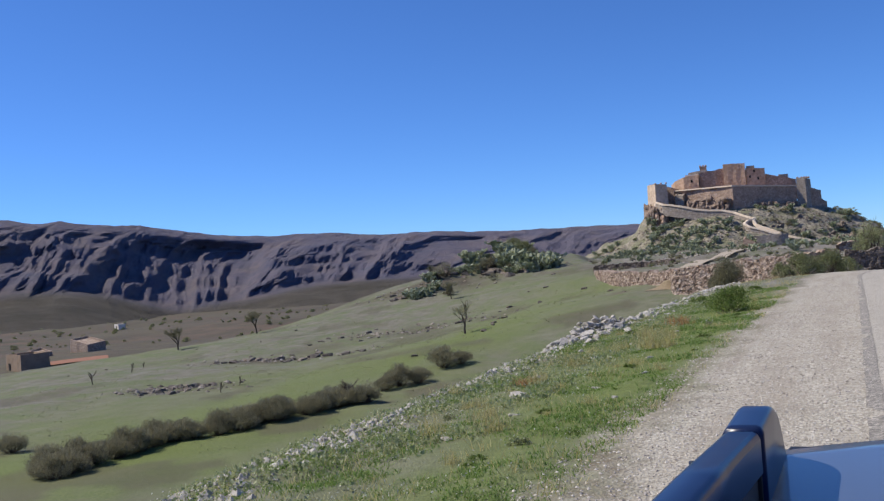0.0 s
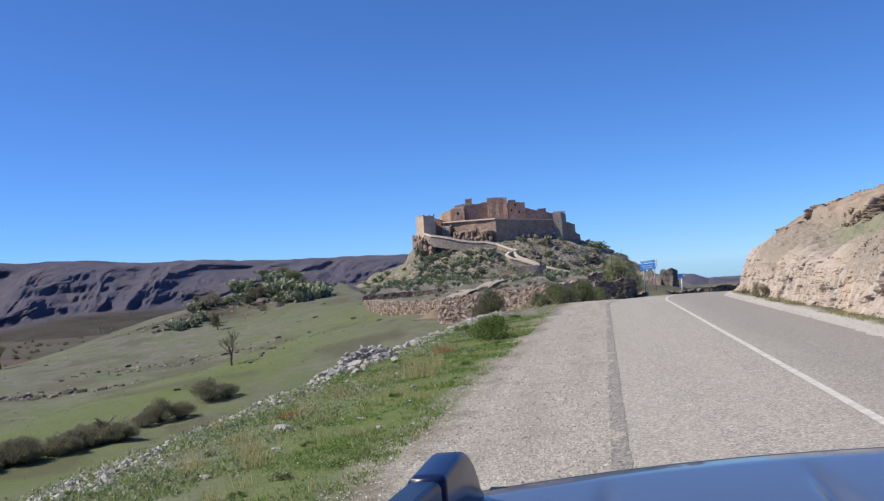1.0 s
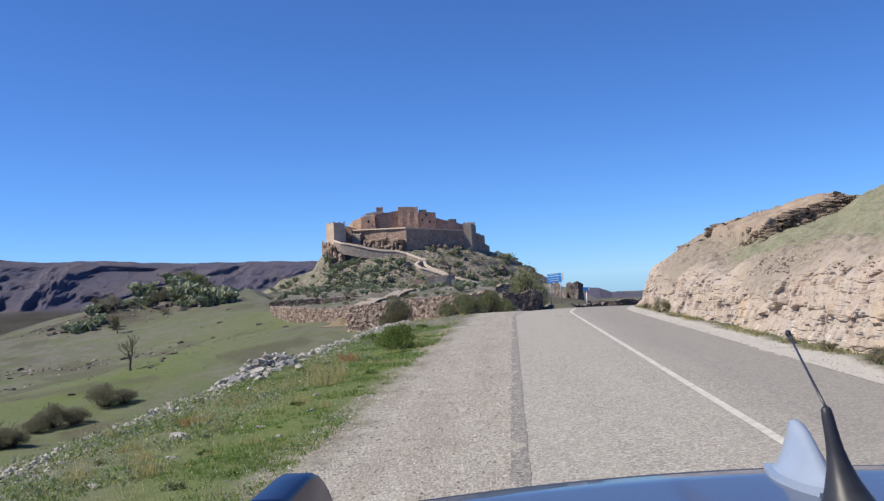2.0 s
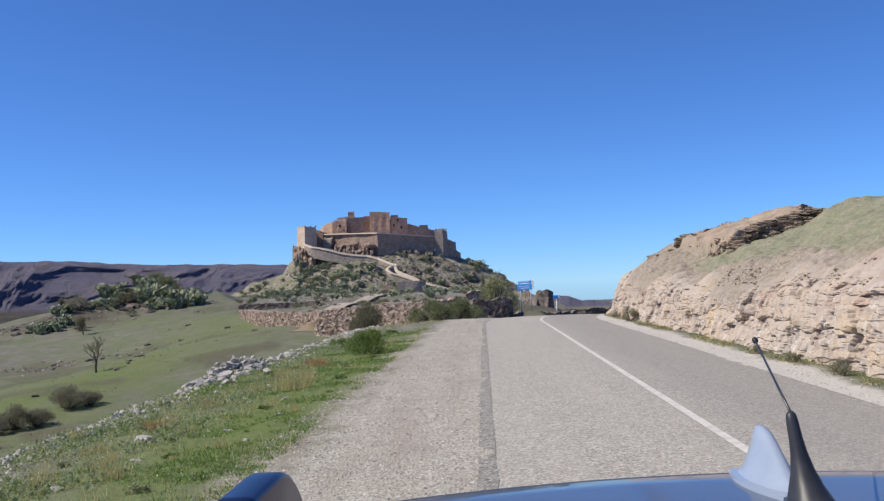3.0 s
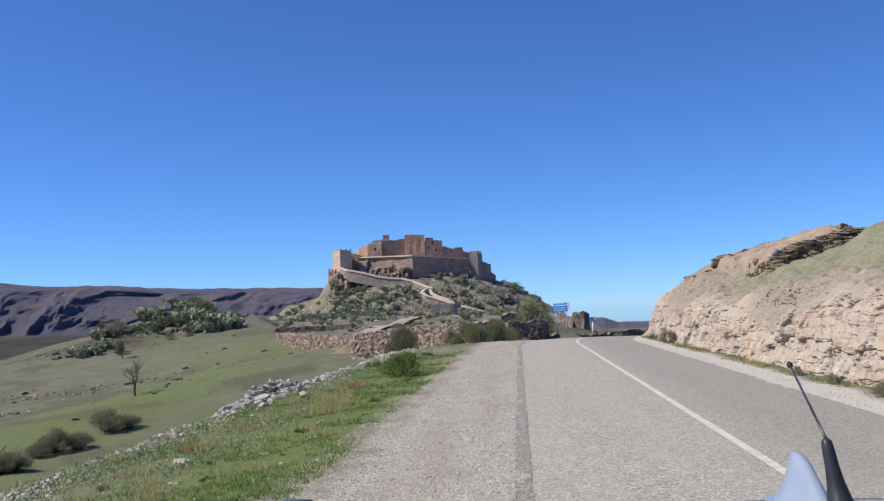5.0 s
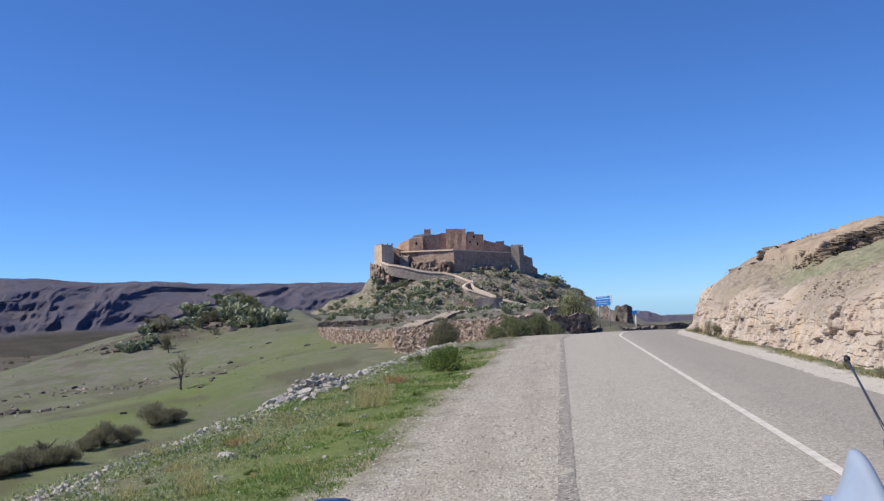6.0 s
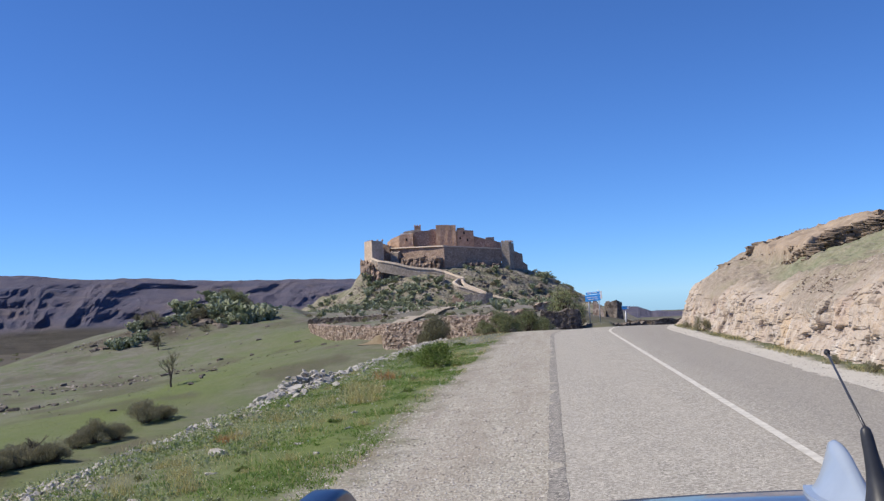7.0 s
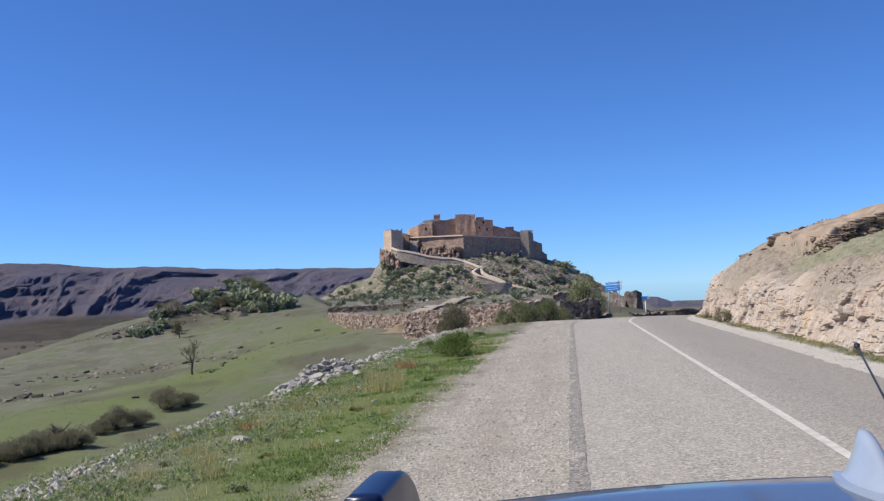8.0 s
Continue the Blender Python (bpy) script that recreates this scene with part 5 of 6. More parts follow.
# the pears and scrub on the castle hill
scrub = [shrub_meshes(64 + k, 2.2, 1.3, 700, 0.17, (OLIVE, GREY_SHRUB)[k], 14, 0.7) for k in range(2)]
count = 0
while count < 215:
    a, b = rng.uniform(-46, 34), rng.uniform(-53, -15)
    rho = math.hypot(a * (1.2 if a < 0 else 0.93), b)
    if not 25 < rho < 54 or (-22 < a < 8 and b > -31 and rho < 31) or abs(a - (4 + (-34 - b) * 1.0)) < 2.4 and a > 3:
        continue
    dense = float(fbm(a / 9, b / 9, 3, 66))
    if a > 8 and rng.random() < 0.5 or dense < rng.uniform(-0.6, 0.3):
        continue
    x, y = castle_point(a, b)
    pear(x, y, float(hill(x, y)), count, rng.uniform(0.8, 1.6))
    count += 1
count = 0
while count < 185:
    a, b = rng.uniform(-48, 44), rng.uniform(-54, 5)
    rho = math.hypot(a * (1.2 if a < 0 else 0.93), b)
    if not 27 < rho < 56 or b > -19 and a < 24 or (-22 < a < 8 and rho < 32):
        continue
    x, y = castle_point(a, b)
    shrub_thing("hill_scrub", scrub[count % 2], "low scrub bush on the castle hill", "bush", standing(x, y, count * 50, rng.uniform(0.4, 1.0), on=float(hill(x, y))), "scrub on the hill")
    count += 1

# scrub, pears and stones on the terraces between the walls and the hill
far_pears = []
for k in range(300):
    a, r = math.radians(rng.uniform(-14.6, 3)), 78 + 195 * rng.random() ** 1.3
    x, y = r * math.sin(a), r * math.cos(a)
    if y < float(np.interp(x, WALL_X, WALL_Y)) + 3 or x > 1.0 and y < 96:
        continue
    if rng.random() < 0.4 and y > 110:
        far_pears.append((x, y, max(ground_z(x, y), float(hill(x, y)) if y > 247 else -99), k, rng.uniform(0.5, 1.1)))
    else:
        shrub_thing("terrace_scrub", scrub[k % 2], "low scrub bush on the terraces below the hill", "bush", standing(x, y, k * 50, rng.uniform(0.25, 0.6) * (0.6 + 0.4 * min(1, r / 200)), on=max(ground_z(x, y), float(hill(x, y)) if y > 247 else -99)), "scrub on the terraces")

joined_pears(far_pears)

# dry tufts on the verge
tufts = []
for k in range(4):
    t = Tris(80 + k)
    for j in range(150):
        t.blade(Vector((t.r.gauss(0, 0.13), t.r.gauss(0, 0.13), 0)), t.r.uniform(0.10, 0.40), 0.004, 0.4)
    tufts.append(t.mesh("dry_tuft", STRAW))
red = Tris(90)
for j in range(160):
    red.blade(Vector((red.r.gauss(0, 0.12), red.r.gauss(0, 0.12), 0)), red.r.uniform(0.08, 0.24), 0.007, 0.5)
red = red.mesh("dry_tuft", REDGRASS)
for k, (x, y, s) in enumerate(((-4.16, 19.9, 1.2), (-4.35, 20.5, 1.2), (-3.85, 20.1, 0.9), (-5.5, 16.1, 0.9), (-5.3, 17.8, 0.8), (-4.0, 17.2, 0.7), (-4.9, 22.8, 1.1), (-4.5, 23.3, 1.2), (-4.2, 22.2, 0.9), (-5.2, 24.2, 0.8), (-5.0, 12.2, 0.8), (-4.4, 10.9, 0.8), (-5.6, 13.6, 0.7), (-4.7, 14.6, 0.6), (-5.4, 11.2, 0.9), (-3.6, 12.6, 0.5), (-6.2, 19.0, 0.6), (-3.4, 24.4, 0.5))):
    ob = tagged(new("dry_tuft", tufts[k % 4]), "tuft of pale dry grass on the verge", "grass tuft", "dry tufts on the verge")
    ob.matrix_world = standing(x, y, k * 40, s)
rng = random.Random(19)
for k in range(26):
    ob = tagged(new("dry_tuft", tufts[k % 4]), "tuft of pale dry grass on the verge", "grass tuft", "dry tufts on the verge")
    ob.matrix_world = standing(rng.uniform(-6.9, -3.1), 9 + 30 * rng.random(), k * 50, rng.uniform(0.3, 0.8))
for x, y, s in ((-4.74, 26.6, 1.4), (-5.7, 15.9, 0.9)):
    ob = tagged(new("dry_tuft", red), "tuft of rust-coloured dry grass on the verge", "grass tuft", "dry tufts on the verge")
    ob.matrix_world = standing(x, y, x * 40, s)


# ---- grass, herbs and flowers of the verge ----
def scatter(n, y0, y1, s0, s1, seed, power=1.6):
    """Places on the verge, denser near the car."""
    g = np.random.default_rng(seed)
    y = y0 + (y1 - y0) * g.random(n) ** power
    s = s0 + (s1 - s0) * g.random(n)
    keep = fbm(s * 0.9, y * 0.9, 3, seed) + 0.55 > 1.1 * g.random(n)
    x = s + road_shift(y)
    z = land(x, y)[0]
    return np.stack([x, y, z], -1)[keep]


def build_cover(name, places, material, low, high, width, lean, blades, label, spread, seed):
    t = Tris(seed)
    for p in places:
        grown = 1 + 0.012 * p[1]
        for k in range(blades):
            q = Vector((p[0] + t.r.gauss(0, spread), p[1] + t.r.gauss(0, spread), p[2] - 0.01))
            t.blade(q, t.r.uniform(low, high), width * grown, lean)
    return tagged(new(name, t.mesh(name, material)), label, "grass", kind="stuff")


build_cover("verge_grass", scatter(24000, 6, 44, -7.4, -2.55, 101, 1.4), BLADE, 0.02, 0.07, 0.006, 0.9, 7, "short green grass on the verge", 0.05, 102)
build_cover("verge_straw", scatter(2400, 6, 60, -7.2, -2.5, 103), STRAW, 0.05, 0.18, 0.004, 0.6, 5, "thin dry grass stalks on the verge", 0.06, 104)

foot_grass = scatter(2400, 12, 56, 6.6, 7.15, 105, 1.2)
build_cover("cutting_grass", foot_grass[::2], HERB_DRY, 0.03, 0.11, 0.006, 0.8, 6, "green and dry grass at the cutting's foot", 0.07, 106)
build_cover("cutting_straw", foot_grass[1::2], STRAW, 0.04, 0.15, 0.005, 0.7, 4, "dry grass stalks at the cutting's foot", 0.07, 107)


def build_leaves(name, places, material, size, count, spread, high, label, category, seed):
    t = Tris(seed)
    for p in places:
        for k in range(count):
            t.leaf(Vector((p[0] + t.r.gauss(0, spread), p[1] + t.r.gauss(0, spread), p[2] + t.r.uniform(0, high))), size * t.r.uniform(0.6, 1.4), 0.9)
    return tagged(new(name, t.mesh(name, material)), label, category, kind="stuff")


build_leaves("verge_herbs", scatter(5200, 6.5, 50, -8.2, -4.4, 105, 1.8), HERB, 0.05, 9, 0.07, 0.08, "pale grey-green herbs near the stone row", "herbs", 106)
build_leaves("white_flowers", scatter(2600, 6.5, 48, -8.0, -3.0, 107, 1.7), BLOSSOM, 0.022, 3, 0.08, 0.12, "small white flowers in the verge grass", "flowers", 108)

g = np.random.default_rng(120)
fx, fy = -66 + 48 * g.random(10000), 30 + 82 * g.random(10000)
fz = land(fx, fy)[0]
ok = (fx - road_shift(fy) < -10) & (fbm(fx / 3, fy / 3, 4, 121) + 0.3 > g.random(10000))
t = Tris(122)
for x, y, z in zip(fx[ok], fy[ok], fz[ok]):
    for k in range(3):
        t.blade(Vector((x + t.r.gauss(0, 0.12), y + t.r.gauss(0, 0.12), z - 0.02)), t.r.uniform(0.03, 0.08), 0.03, 1.2)
tagged(new("field_tufts", t.mesh("field_tufts", HERB_DRY)), "low grazed tufts over the field", "grass", kind="stuff")

# ---- stones, walls and signs ----
def boulder_mesh(seed, material, flat=0.65):
    r = random.Random(seed)
    bm = bmesh.new()
    for k in range(13):
        p = Vector((r.uniform(-1, 1), r.uniform(-1, 1), r.uniform(-1, 1)))
        p *= (0.46 + 0.06 * r.random()) / max(p.length * 0.8, max(abs(p.x), abs(p.y), abs(p.z)))
        bm.verts.new((p.x, p.y * 0.9, p.z * flat))
    hull = bmesh.ops.convex_hull(bm, input=bm.verts)
    bmesh.ops.delete(bm, geom=[e for e in set(hull["geom_interior"] + hull["geom_unused"]) if isinstance(e, bmesh.types.BMVert)], context="VERTS")
    return from_bm("stone", bm, material)


def limestone(name, dark, mid, pale):
    m = Mat(name, 0.9)
    at = m.local()
    n = m.noise(3, 6, 0.7, at)
    col = m.ramp(n, (0.3, dark), (0.5, mid), (0.7, pale))
    col = m.mix(m.math("MULTIPLY", m.random(), 0.7), col, dark)
    return m.done(col, m.noise(14, 5, 0.7, at), 0.6, 0.03)


PALE_STONE = limestone("pale_weathered_limestone", (0.33, 0.305, 0.275), (0.51, 0.48, 0.44), (0.68, 0.65, 0.61))
DARK_STONE = limestone("dark_field_stone", (0.08, 0.068, 0.058), (0.155, 0.135, 0.115), (0.25, 0.225, 0.195))
pale = [boulder_mesh(200 + k, PALE_STONE, 0.6 + 0.08 * (k % 3)) for k in range(8)]
BROWN_STONE = limestone("brown_field_stone", (0.12, 0.095, 0.075), (0.22, 0.18, 0.148), (0.36, 0.31, 0.265))
brown = [boulder_mesh(240 + k, BROWN_STONE, 0.6) for k in range(4)]
dark = [boulder_mesh(220 + k, DARK_STONE, 0.6) for k in range(4)]
row = tagged(new("stone_row"), "tumbled row of pale limestone blocks along the verge", "stones")
row.location = (-7.4, 20, 0)
rng = random.Random(14)


heap_of_stones = tagged(new("stone_heap"), "heap of tumbled pale limestone blocks beside the verge", "stones")
heap_of_stones.location = (-7.4, 20, 0)


def row_stone(x, y, size, lift=0.0, owner=row):
    ob = new("stone", pale[rng.randrange(8)])
    ob.parent = owner
    q = size
    ob.matrix_basis = pose(x + 7.4, y - 20, ground_z(x, y) + lift + q * 0.16, rng.uniform(-28, 28), rng.uniform(-28, 28), rng.uniform(0, 360)) @ Matrix.Diagonal((q * rng.uniform(0.9, 1.7), q, q * rng.uniform(0.7, 1.05), 1))


for k in range(290):
    y = 9.5 + 50 * rng.random() ** 1.15
    heap = math.exp(-(((y - 26.5) / 2.6) ** 2)) + 0.5 * math.exp(-(((y - 33) / 4) ** 2))
    x = -7.1 - 0.4 * math.sin((y - 10) / 9) + rng.gauss(0, 0.22 + 0.22 * heap)
    row_stone(x, y, rng.uniform(0.08, 0.22) * (1 + 0.45 * heap) * (0.7 if y < 18 else 1))
for k in range(295):
    y = rng.triangular(22.0, 34.5, 26.0)
    q = rng.gauss(0, 0.38)
    row_stone(-7.3 + q, y, rng.uniform(0.08, 0.21) + (0.12 if k % 8 == 0 else 0), rng.uniform(0, 0.50) * math.exp(-((q / 0.4) ** 2) - ((y - 27) / 3.6) ** 2), heap_of_stones)
for x, y, s in ((-5.16, 14.15, 0.34), (-5.0, 21.8, 0.16), (-4.4, 24.0, 0.14), (-3.9, 18.2, 0.12), (-4.0, 14.6, 0.16), (-3.5, 15.8, 0.12), (-5.3, 19.4, 0.2), (-5.8, 17.0, 0.2), (-4.6, 12.3, 0.14), (-3.2, 16.6, 0.1), (-3.4, 13.2, 0.12), (-4.9, 10.6, 0.15)):
    ob = tagged(new("verge_stone", pale[int(x * -10) % 8]), "pale stone lying in the verge grass", "stone", "loose verge stones")
    ob.matrix_world = pose(x, y, ground_z(x, y) + s * 0.05, 0, 0, x * 80) @ Matrix.Diagonal((s * 1.4, s, s * 0.6, 1))


def pebbles(name, places, low, high, material, label, seed):
    """Many small stones in one mesh."""
    g = random.Random(seed)
    verts, faces = [], []
    for x, y, z in places:
        s = low + (high - low) * g.random() ** 3
        a = g.uniform(0, 6.28)
        c, d = math.cos(a), math.sin(a)
        k = len(verts)
        for px, py, pz in ((1, 0, 0.1), (0.1, 0.8, 0.0), (-0.9, 0.1, 0.15), (0, -0.75, 0.05), (0.15, 0.1, 0.6), (0, 0, -0.5)):
            px, py = px * g.uniform(0.7, 1.2), py * g.uniform(0.7, 1.2)
            verts.append((x + (px * c - py * d) * s, y + (px * d + py * c) * s, z + pz * s))
        faces += [(k, k + 1, k + 4), (k + 1, k + 2, k + 4), (k + 2, k + 3, k + 4), (k + 3, k, k + 4), (k + 1, k, k + 5), (k + 2, k + 1, k + 5), (k + 3, k + 2, k + 5), (k, k + 3, k + 5)]
    return tagged(new(name, raw_mesh(name, verts, faces, material)), label, "gravel", kind="stuff")


GRAVEL = leafy("mixed_gravel_stones", (0.28, 0.25, 0.22), (0.44, 0.40, 0.36), (0.60, 0.56, 0.51), 0.9, 0.0)
HILL_STONE = leafy("grey_hill_rubble", (0.13, 0.11, 0.09), (0.25, 0.22, 0.185), (0.40, 0.36, 0.31), 0.95, 0.0)
g = np.random.default_rng(33)
n = 30000
gy = 5 + 45 * g.random(n) ** 2
gs = np.where(g.random(n) < 0.75, -3.0 + 2.95 * g.random(n), 5.5 + 1.3 * g.random(n))
gx = gs + road_shift(gy)
pebbles("shoulder_gravel", np.stack([gx, gy, land(gx, gy)[0]], -1), 0.005, 0.03, GRAVEL, "loose pale gravel on the road's shoulders", 34)
n = 6500
gy = 8 + 45 * g.random(n) ** 1.15
gx = -7.3 - 0.3 * np.sin((gy - 10) / 9) + g.normal(0, 0.5, n)
pebbles("row_rubble", np.stack([gx, gy, land(gx, gy)[0]], -1), 0.02, 0.13, PALE_STONE, "pale rubble among the larger stones", 35)
n = 26000
gy = 14 + 40 * g.random(n) ** 0.8
px = 7.9 + 8.5 * g.random(n) ** 1.5
ok = fbm(px * 0.8, gy * 0.8, 4, 60) + 1.0 - 0.45 * smooth(9.3, 10.5, px) > 1.2 * g.random(n)
SCREE = leafy("brown_and_pale_scree_stones", (0.20, 0.155, 0.12), (0.35, 0.29, 0.235), (0.56, 0.50, 0.43), 0.95, 0.0)
scree_z = slope_z(px, gy) + 0.17 * fbm(gy / 1.5, px / 1.5, 4, 44) + 0.09 * fbm(gy * 2.5, px * 2.5, 3, 53)
pebbles("scree", np.stack([px, gy, scree_z - 0.015], -1)[ok], 0.015, 0.07, SCREE, "loose brown and pale scree stones on the cutting's slope", 36)

n = 9000
ga, gb = -46 + 88 * g.random(n), -54 + 34 * g.random(n)
hx, hy = castle_point(ga, gb)
hz = hill(hx, hy)
ok = (hz > -2.5) & (np.hypot(np.where(ga < 0, ga * 1.2, ga * 0.93), gb) > 26)
pebbles("hill_rubble", np.stack([hx, hy, hz], -1)[ok], 0.12, 0.6, HILL_STONE, "grey rubble strewn over the castle hill", 37)

n = 5000
ga, gr = np.radians(-14.8 + 17 * g.random(n)), 72 + 180 * g.random(n) ** 1.6
gx, gy = gr * np.sin(ga), gr * np.cos(ga)
ok = (gy > np.interp(gx, WALL_X, WALL_Y) + 1.5) & (fbm(gx / 5, gy / 5, 3, 63) + 0.7 > 1.2 * g.random(n))
pebbles("terrace_rubble", np.stack([gx, gy, land(gx, gy)[0]], -1)[ok], 0.06, 0.4, HILL_STONE, "grey rubble strewn over the terraces below the hill", 39)

n = 1500
centre = g.integers(0, 6, n)
gx = np.array([-11, -52, -47, -47, -43, -40])[centre] + g.normal(0, 1, n) * np.array([1.3, 5, 4, 4, 2.5, 5])[centre]
gy = np.array([29.3, 111, 119, 70, 51.5, 84])[centre] + g.normal(0, 1, n) * np.array([0.8, 2.5, 2, 1.6, 1.2, 1.5])[centre]
pebbles("field_rubble", np.stack([gx, gy, land(gx, gy)[0]], -1), 0.05, 0.32, HILL_STONE, "grey-brown rubble strewn on bare field patches", 38)

# the broken ledge of dark rock on the slope
LEDGE_ROCK = limestone("brown_bedded_ledge_rock", (0.15, 0.112, 0.082), (0.32, 0.25, 0.185), (0.50, 0.41, 0.32))
ledge = tagged(new("rock_ledge"), "broken brown rock ledge on the grassy slope", "rock")
ledge.location = (13, 47, 4)
rng = random.Random(55)
slabs = []
for k in range(5):
    bm = bmesh.new()
    bmesh.ops.create_cube(bm, size=1)
    bmesh.ops.subdivide_edges(bm, edges=list(bm.edges), cuts=2, use_grid_fill=True)
    for v in bm.verts:
        v.co += Vector((rng.gauss(0, 0.06), rng.gauss(0, 0.06), rng.gauss(0, 0.05)))
    slabs.append(from_bm("slab", bm, LEDGE_ROCK))
for k in range(420):
    az = rng.choice((rng.uniform(13.0, 17.0), rng.uniform(13.6, 16.8), rng.uniform(17.3, 19.4), rng.uniform(11.2, 13.4)))
    tall = 0.8 * min(1, max(0.15, (az - 11.8) / 1.6)) * min(1, max(0.25, (20.2 - az) / 1.4))
    up = rng.random()
    r = float(ledge_reach(az)) - 0.12 + 0.38 * up + rng.gauss(0, 0.09)
    x, y = r * math.sin(math.radians(az)), r * math.cos(math.radians(az))
    foot_r = r - 0.6 - 0.3 * up
    z = float(slope_z(foot_r * math.sin(math.radians(az)), foot_r * math.cos(math.radians(az)))) + up * tall
    w = rng.uniform(0.18, 0.62)
    ob = new("slab", slabs[k % 5])
    ob.parent = ledge
    ob.matrix_basis = pose(x - 13, y - 47, z - 4, rng.gauss(0, 5), rng.gauss(0, 5), -az + rng.gauss(0, 16)) @ Matrix.Diagonal((w, w * 0.8, rng.uniform(0.08, 0.2), 1))
for az, r, w in ((10.3, 50.5, 0.75), (10.45, 50.3, 0.5), (11.9, 50.5, 0.9), (12.2, 50.8, 0.7), (13.3, 53, 0.45), (18.5, 48.5, 0.5), (19.6, 47.5, 0.6), (20.0, 47.8, 0.4)):
    x, y = r * math.sin(math.radians(az)), r * math.cos(math.radians(az))
    ob = new("slab", slabs[int(w * 10) % 5])
    ob.parent = ledge
    ob.matrix_basis = pose(x - 13, y - 47, float(slope_z(x, y)) - 4 + 0.1, 4, 5, w * 200) @ Matrix.Diagonal((w, w * 0.8, w * 0.42, 1))

# stones strewn over the field
rng = random.Random(21)
spots = [(-27.5, 75, 0.45), (-27.0, 71, 0.4), (-26.3, 69, 0.45), (-25.9, 66, 0.5), (-27.9, 86, 0.5), (-24, 88, 0.5), (-29.5, 79, 0.4), (-20, 82, 0.5), (-30, 95, 0.5), (-33, 108, 0.6), (-17.5, 76, 0.35)]
spots += [(-47.5 + rng.gauss(0, 4.5), 70 + rng.gauss(0, 1.3), 0.2 + 0.8 * rng.random() ** 2) for k in range(54)]
spots += [(-43.2 + rng.gauss(0, 1.6), 51.6 + rng.gauss(0, 1.1), rng.uniform(0.2, 0.6)) for k in range(30)]
spots += [(rng.uniform(-50, -30), 84 + rng.gauss(0, 2.0), rng.uniform(0.2, 0.6)) for k in range(26)]
spots += [(rng.uniform(-66, -22), rng.uniform(45, 100), rng.uniform(0.12, 0.35)) for k in range(30)]
spots += [(-53 + 14 * rng.random(), 118.5 + rng.gauss(0, 1.6), rng.uniform(0.5, 1.7)) for k in range(46)]
spots += [(-51.5 + rng.gauss(0, 2.5), 107.5 + rng.gauss(0, 1.2), rng.uniform(0.4, 1.3)) for k in range(22)]
for k, (x, y, s) in enumerate(spots):
    ob = tagged(new("field_stone", (dark if k % 3 else brown)[k % 4]), "dark weathered stone lying in the grazed field" if k % 3 else "brown weathered stone lying in the grazed field", "stone", "stones in the field")
    ob.matrix_world = pose(x, y, ground_z(x, y) + 0.08 * s, 0, 0, k * 70) @ Matrix.Diagonal((s * 1.3, s, s * 0.9, 1))


def rubble_wall(name, line, tops, thick, material, label, seed, stone=0.19):
    """A dry-stone wall along a line on the ground, its face broken into stones."""
    seg = [math.hypot(b[0] - a[0], b[1] - a[1]) for a, b in zip(line, line[1:])]
    length = sum(seg)
    nu = max(8, int(length / 0.06))
    dist = np.concatenate([[0], np.cumsum(seg)])
    u = np.linspace(0, length, nu)
    cx, cy = np.interp(u, dist, [p[0] for p in line]), np.interp(u, dist, [p[1] for p in line])
    tx, ty = np.gradient(cx), np.gradient(cy)
    norm = np.hypot(tx, ty)
    nx, ny = ty / norm, -tx / norm
    h = np.interp(u, dist, tops) - land(cx, cy)[0] + 0.12 * fbm(u / 0.7, u * 0, 3, seed)
    base = land(cx, cy)[0] - 0.5
    # the section runs up the face, over the top and down the back
    side = np.concatenate([np.linspace(1.1, 1.0, 34), np.linspace(0.9, -0.9, 6), np.linspace(-1.0, -1.1, 20)])
    up = np.concatenate([np.linspace(0, 1, 34), np.ones(6), np.linspace(1, 0, 20)])
    S, U = np.meshgrid(side, u)
    V = np.meshgrid(up, u)[0]
    zz = base[:, None] + (h + 0.5)[:, None] * V
    val, edge = cells(U / stone, zz / (stone * 0.7) + 3 * (S > 0), seed)
    out = thick / 2 + 0.10 * (val - 0.5) - 0.07 * (1 - smooth(0, 0.12, edge))
    x = cx[:, None] + nx[:, None] * S * out
    y = cy[:, None] + ny[:, None] * S * out
    zz = zz + 0.08 * (val - 0.5) * (V > 0.99)
    ob = grid_mesh(name, x, y, zz, material)
    ob.data.polygons.foreach_set("use_smooth", np.zeros(len(ob.data.polygons), bool))
    return tagged(ob, label, "wall", "dry-stone walls")


def wall_material(name, dark, mid, pale):
    m = Mat(name, 0.95)
    n = m.noise(1.0, 4)
    col = m.ramp(m.mix(0.6, m.noise(5, 5, 0.7), m.voronoi(4.2, out="Color")), (0.25, dark), (0.5, mid), (0.72, pale))
    return m.done(m.mix(m.span(n, 0.4, 0.7, 0, 0.4), col, mid), m.noise(9, 5, 0.7), 0.7, 0.05)


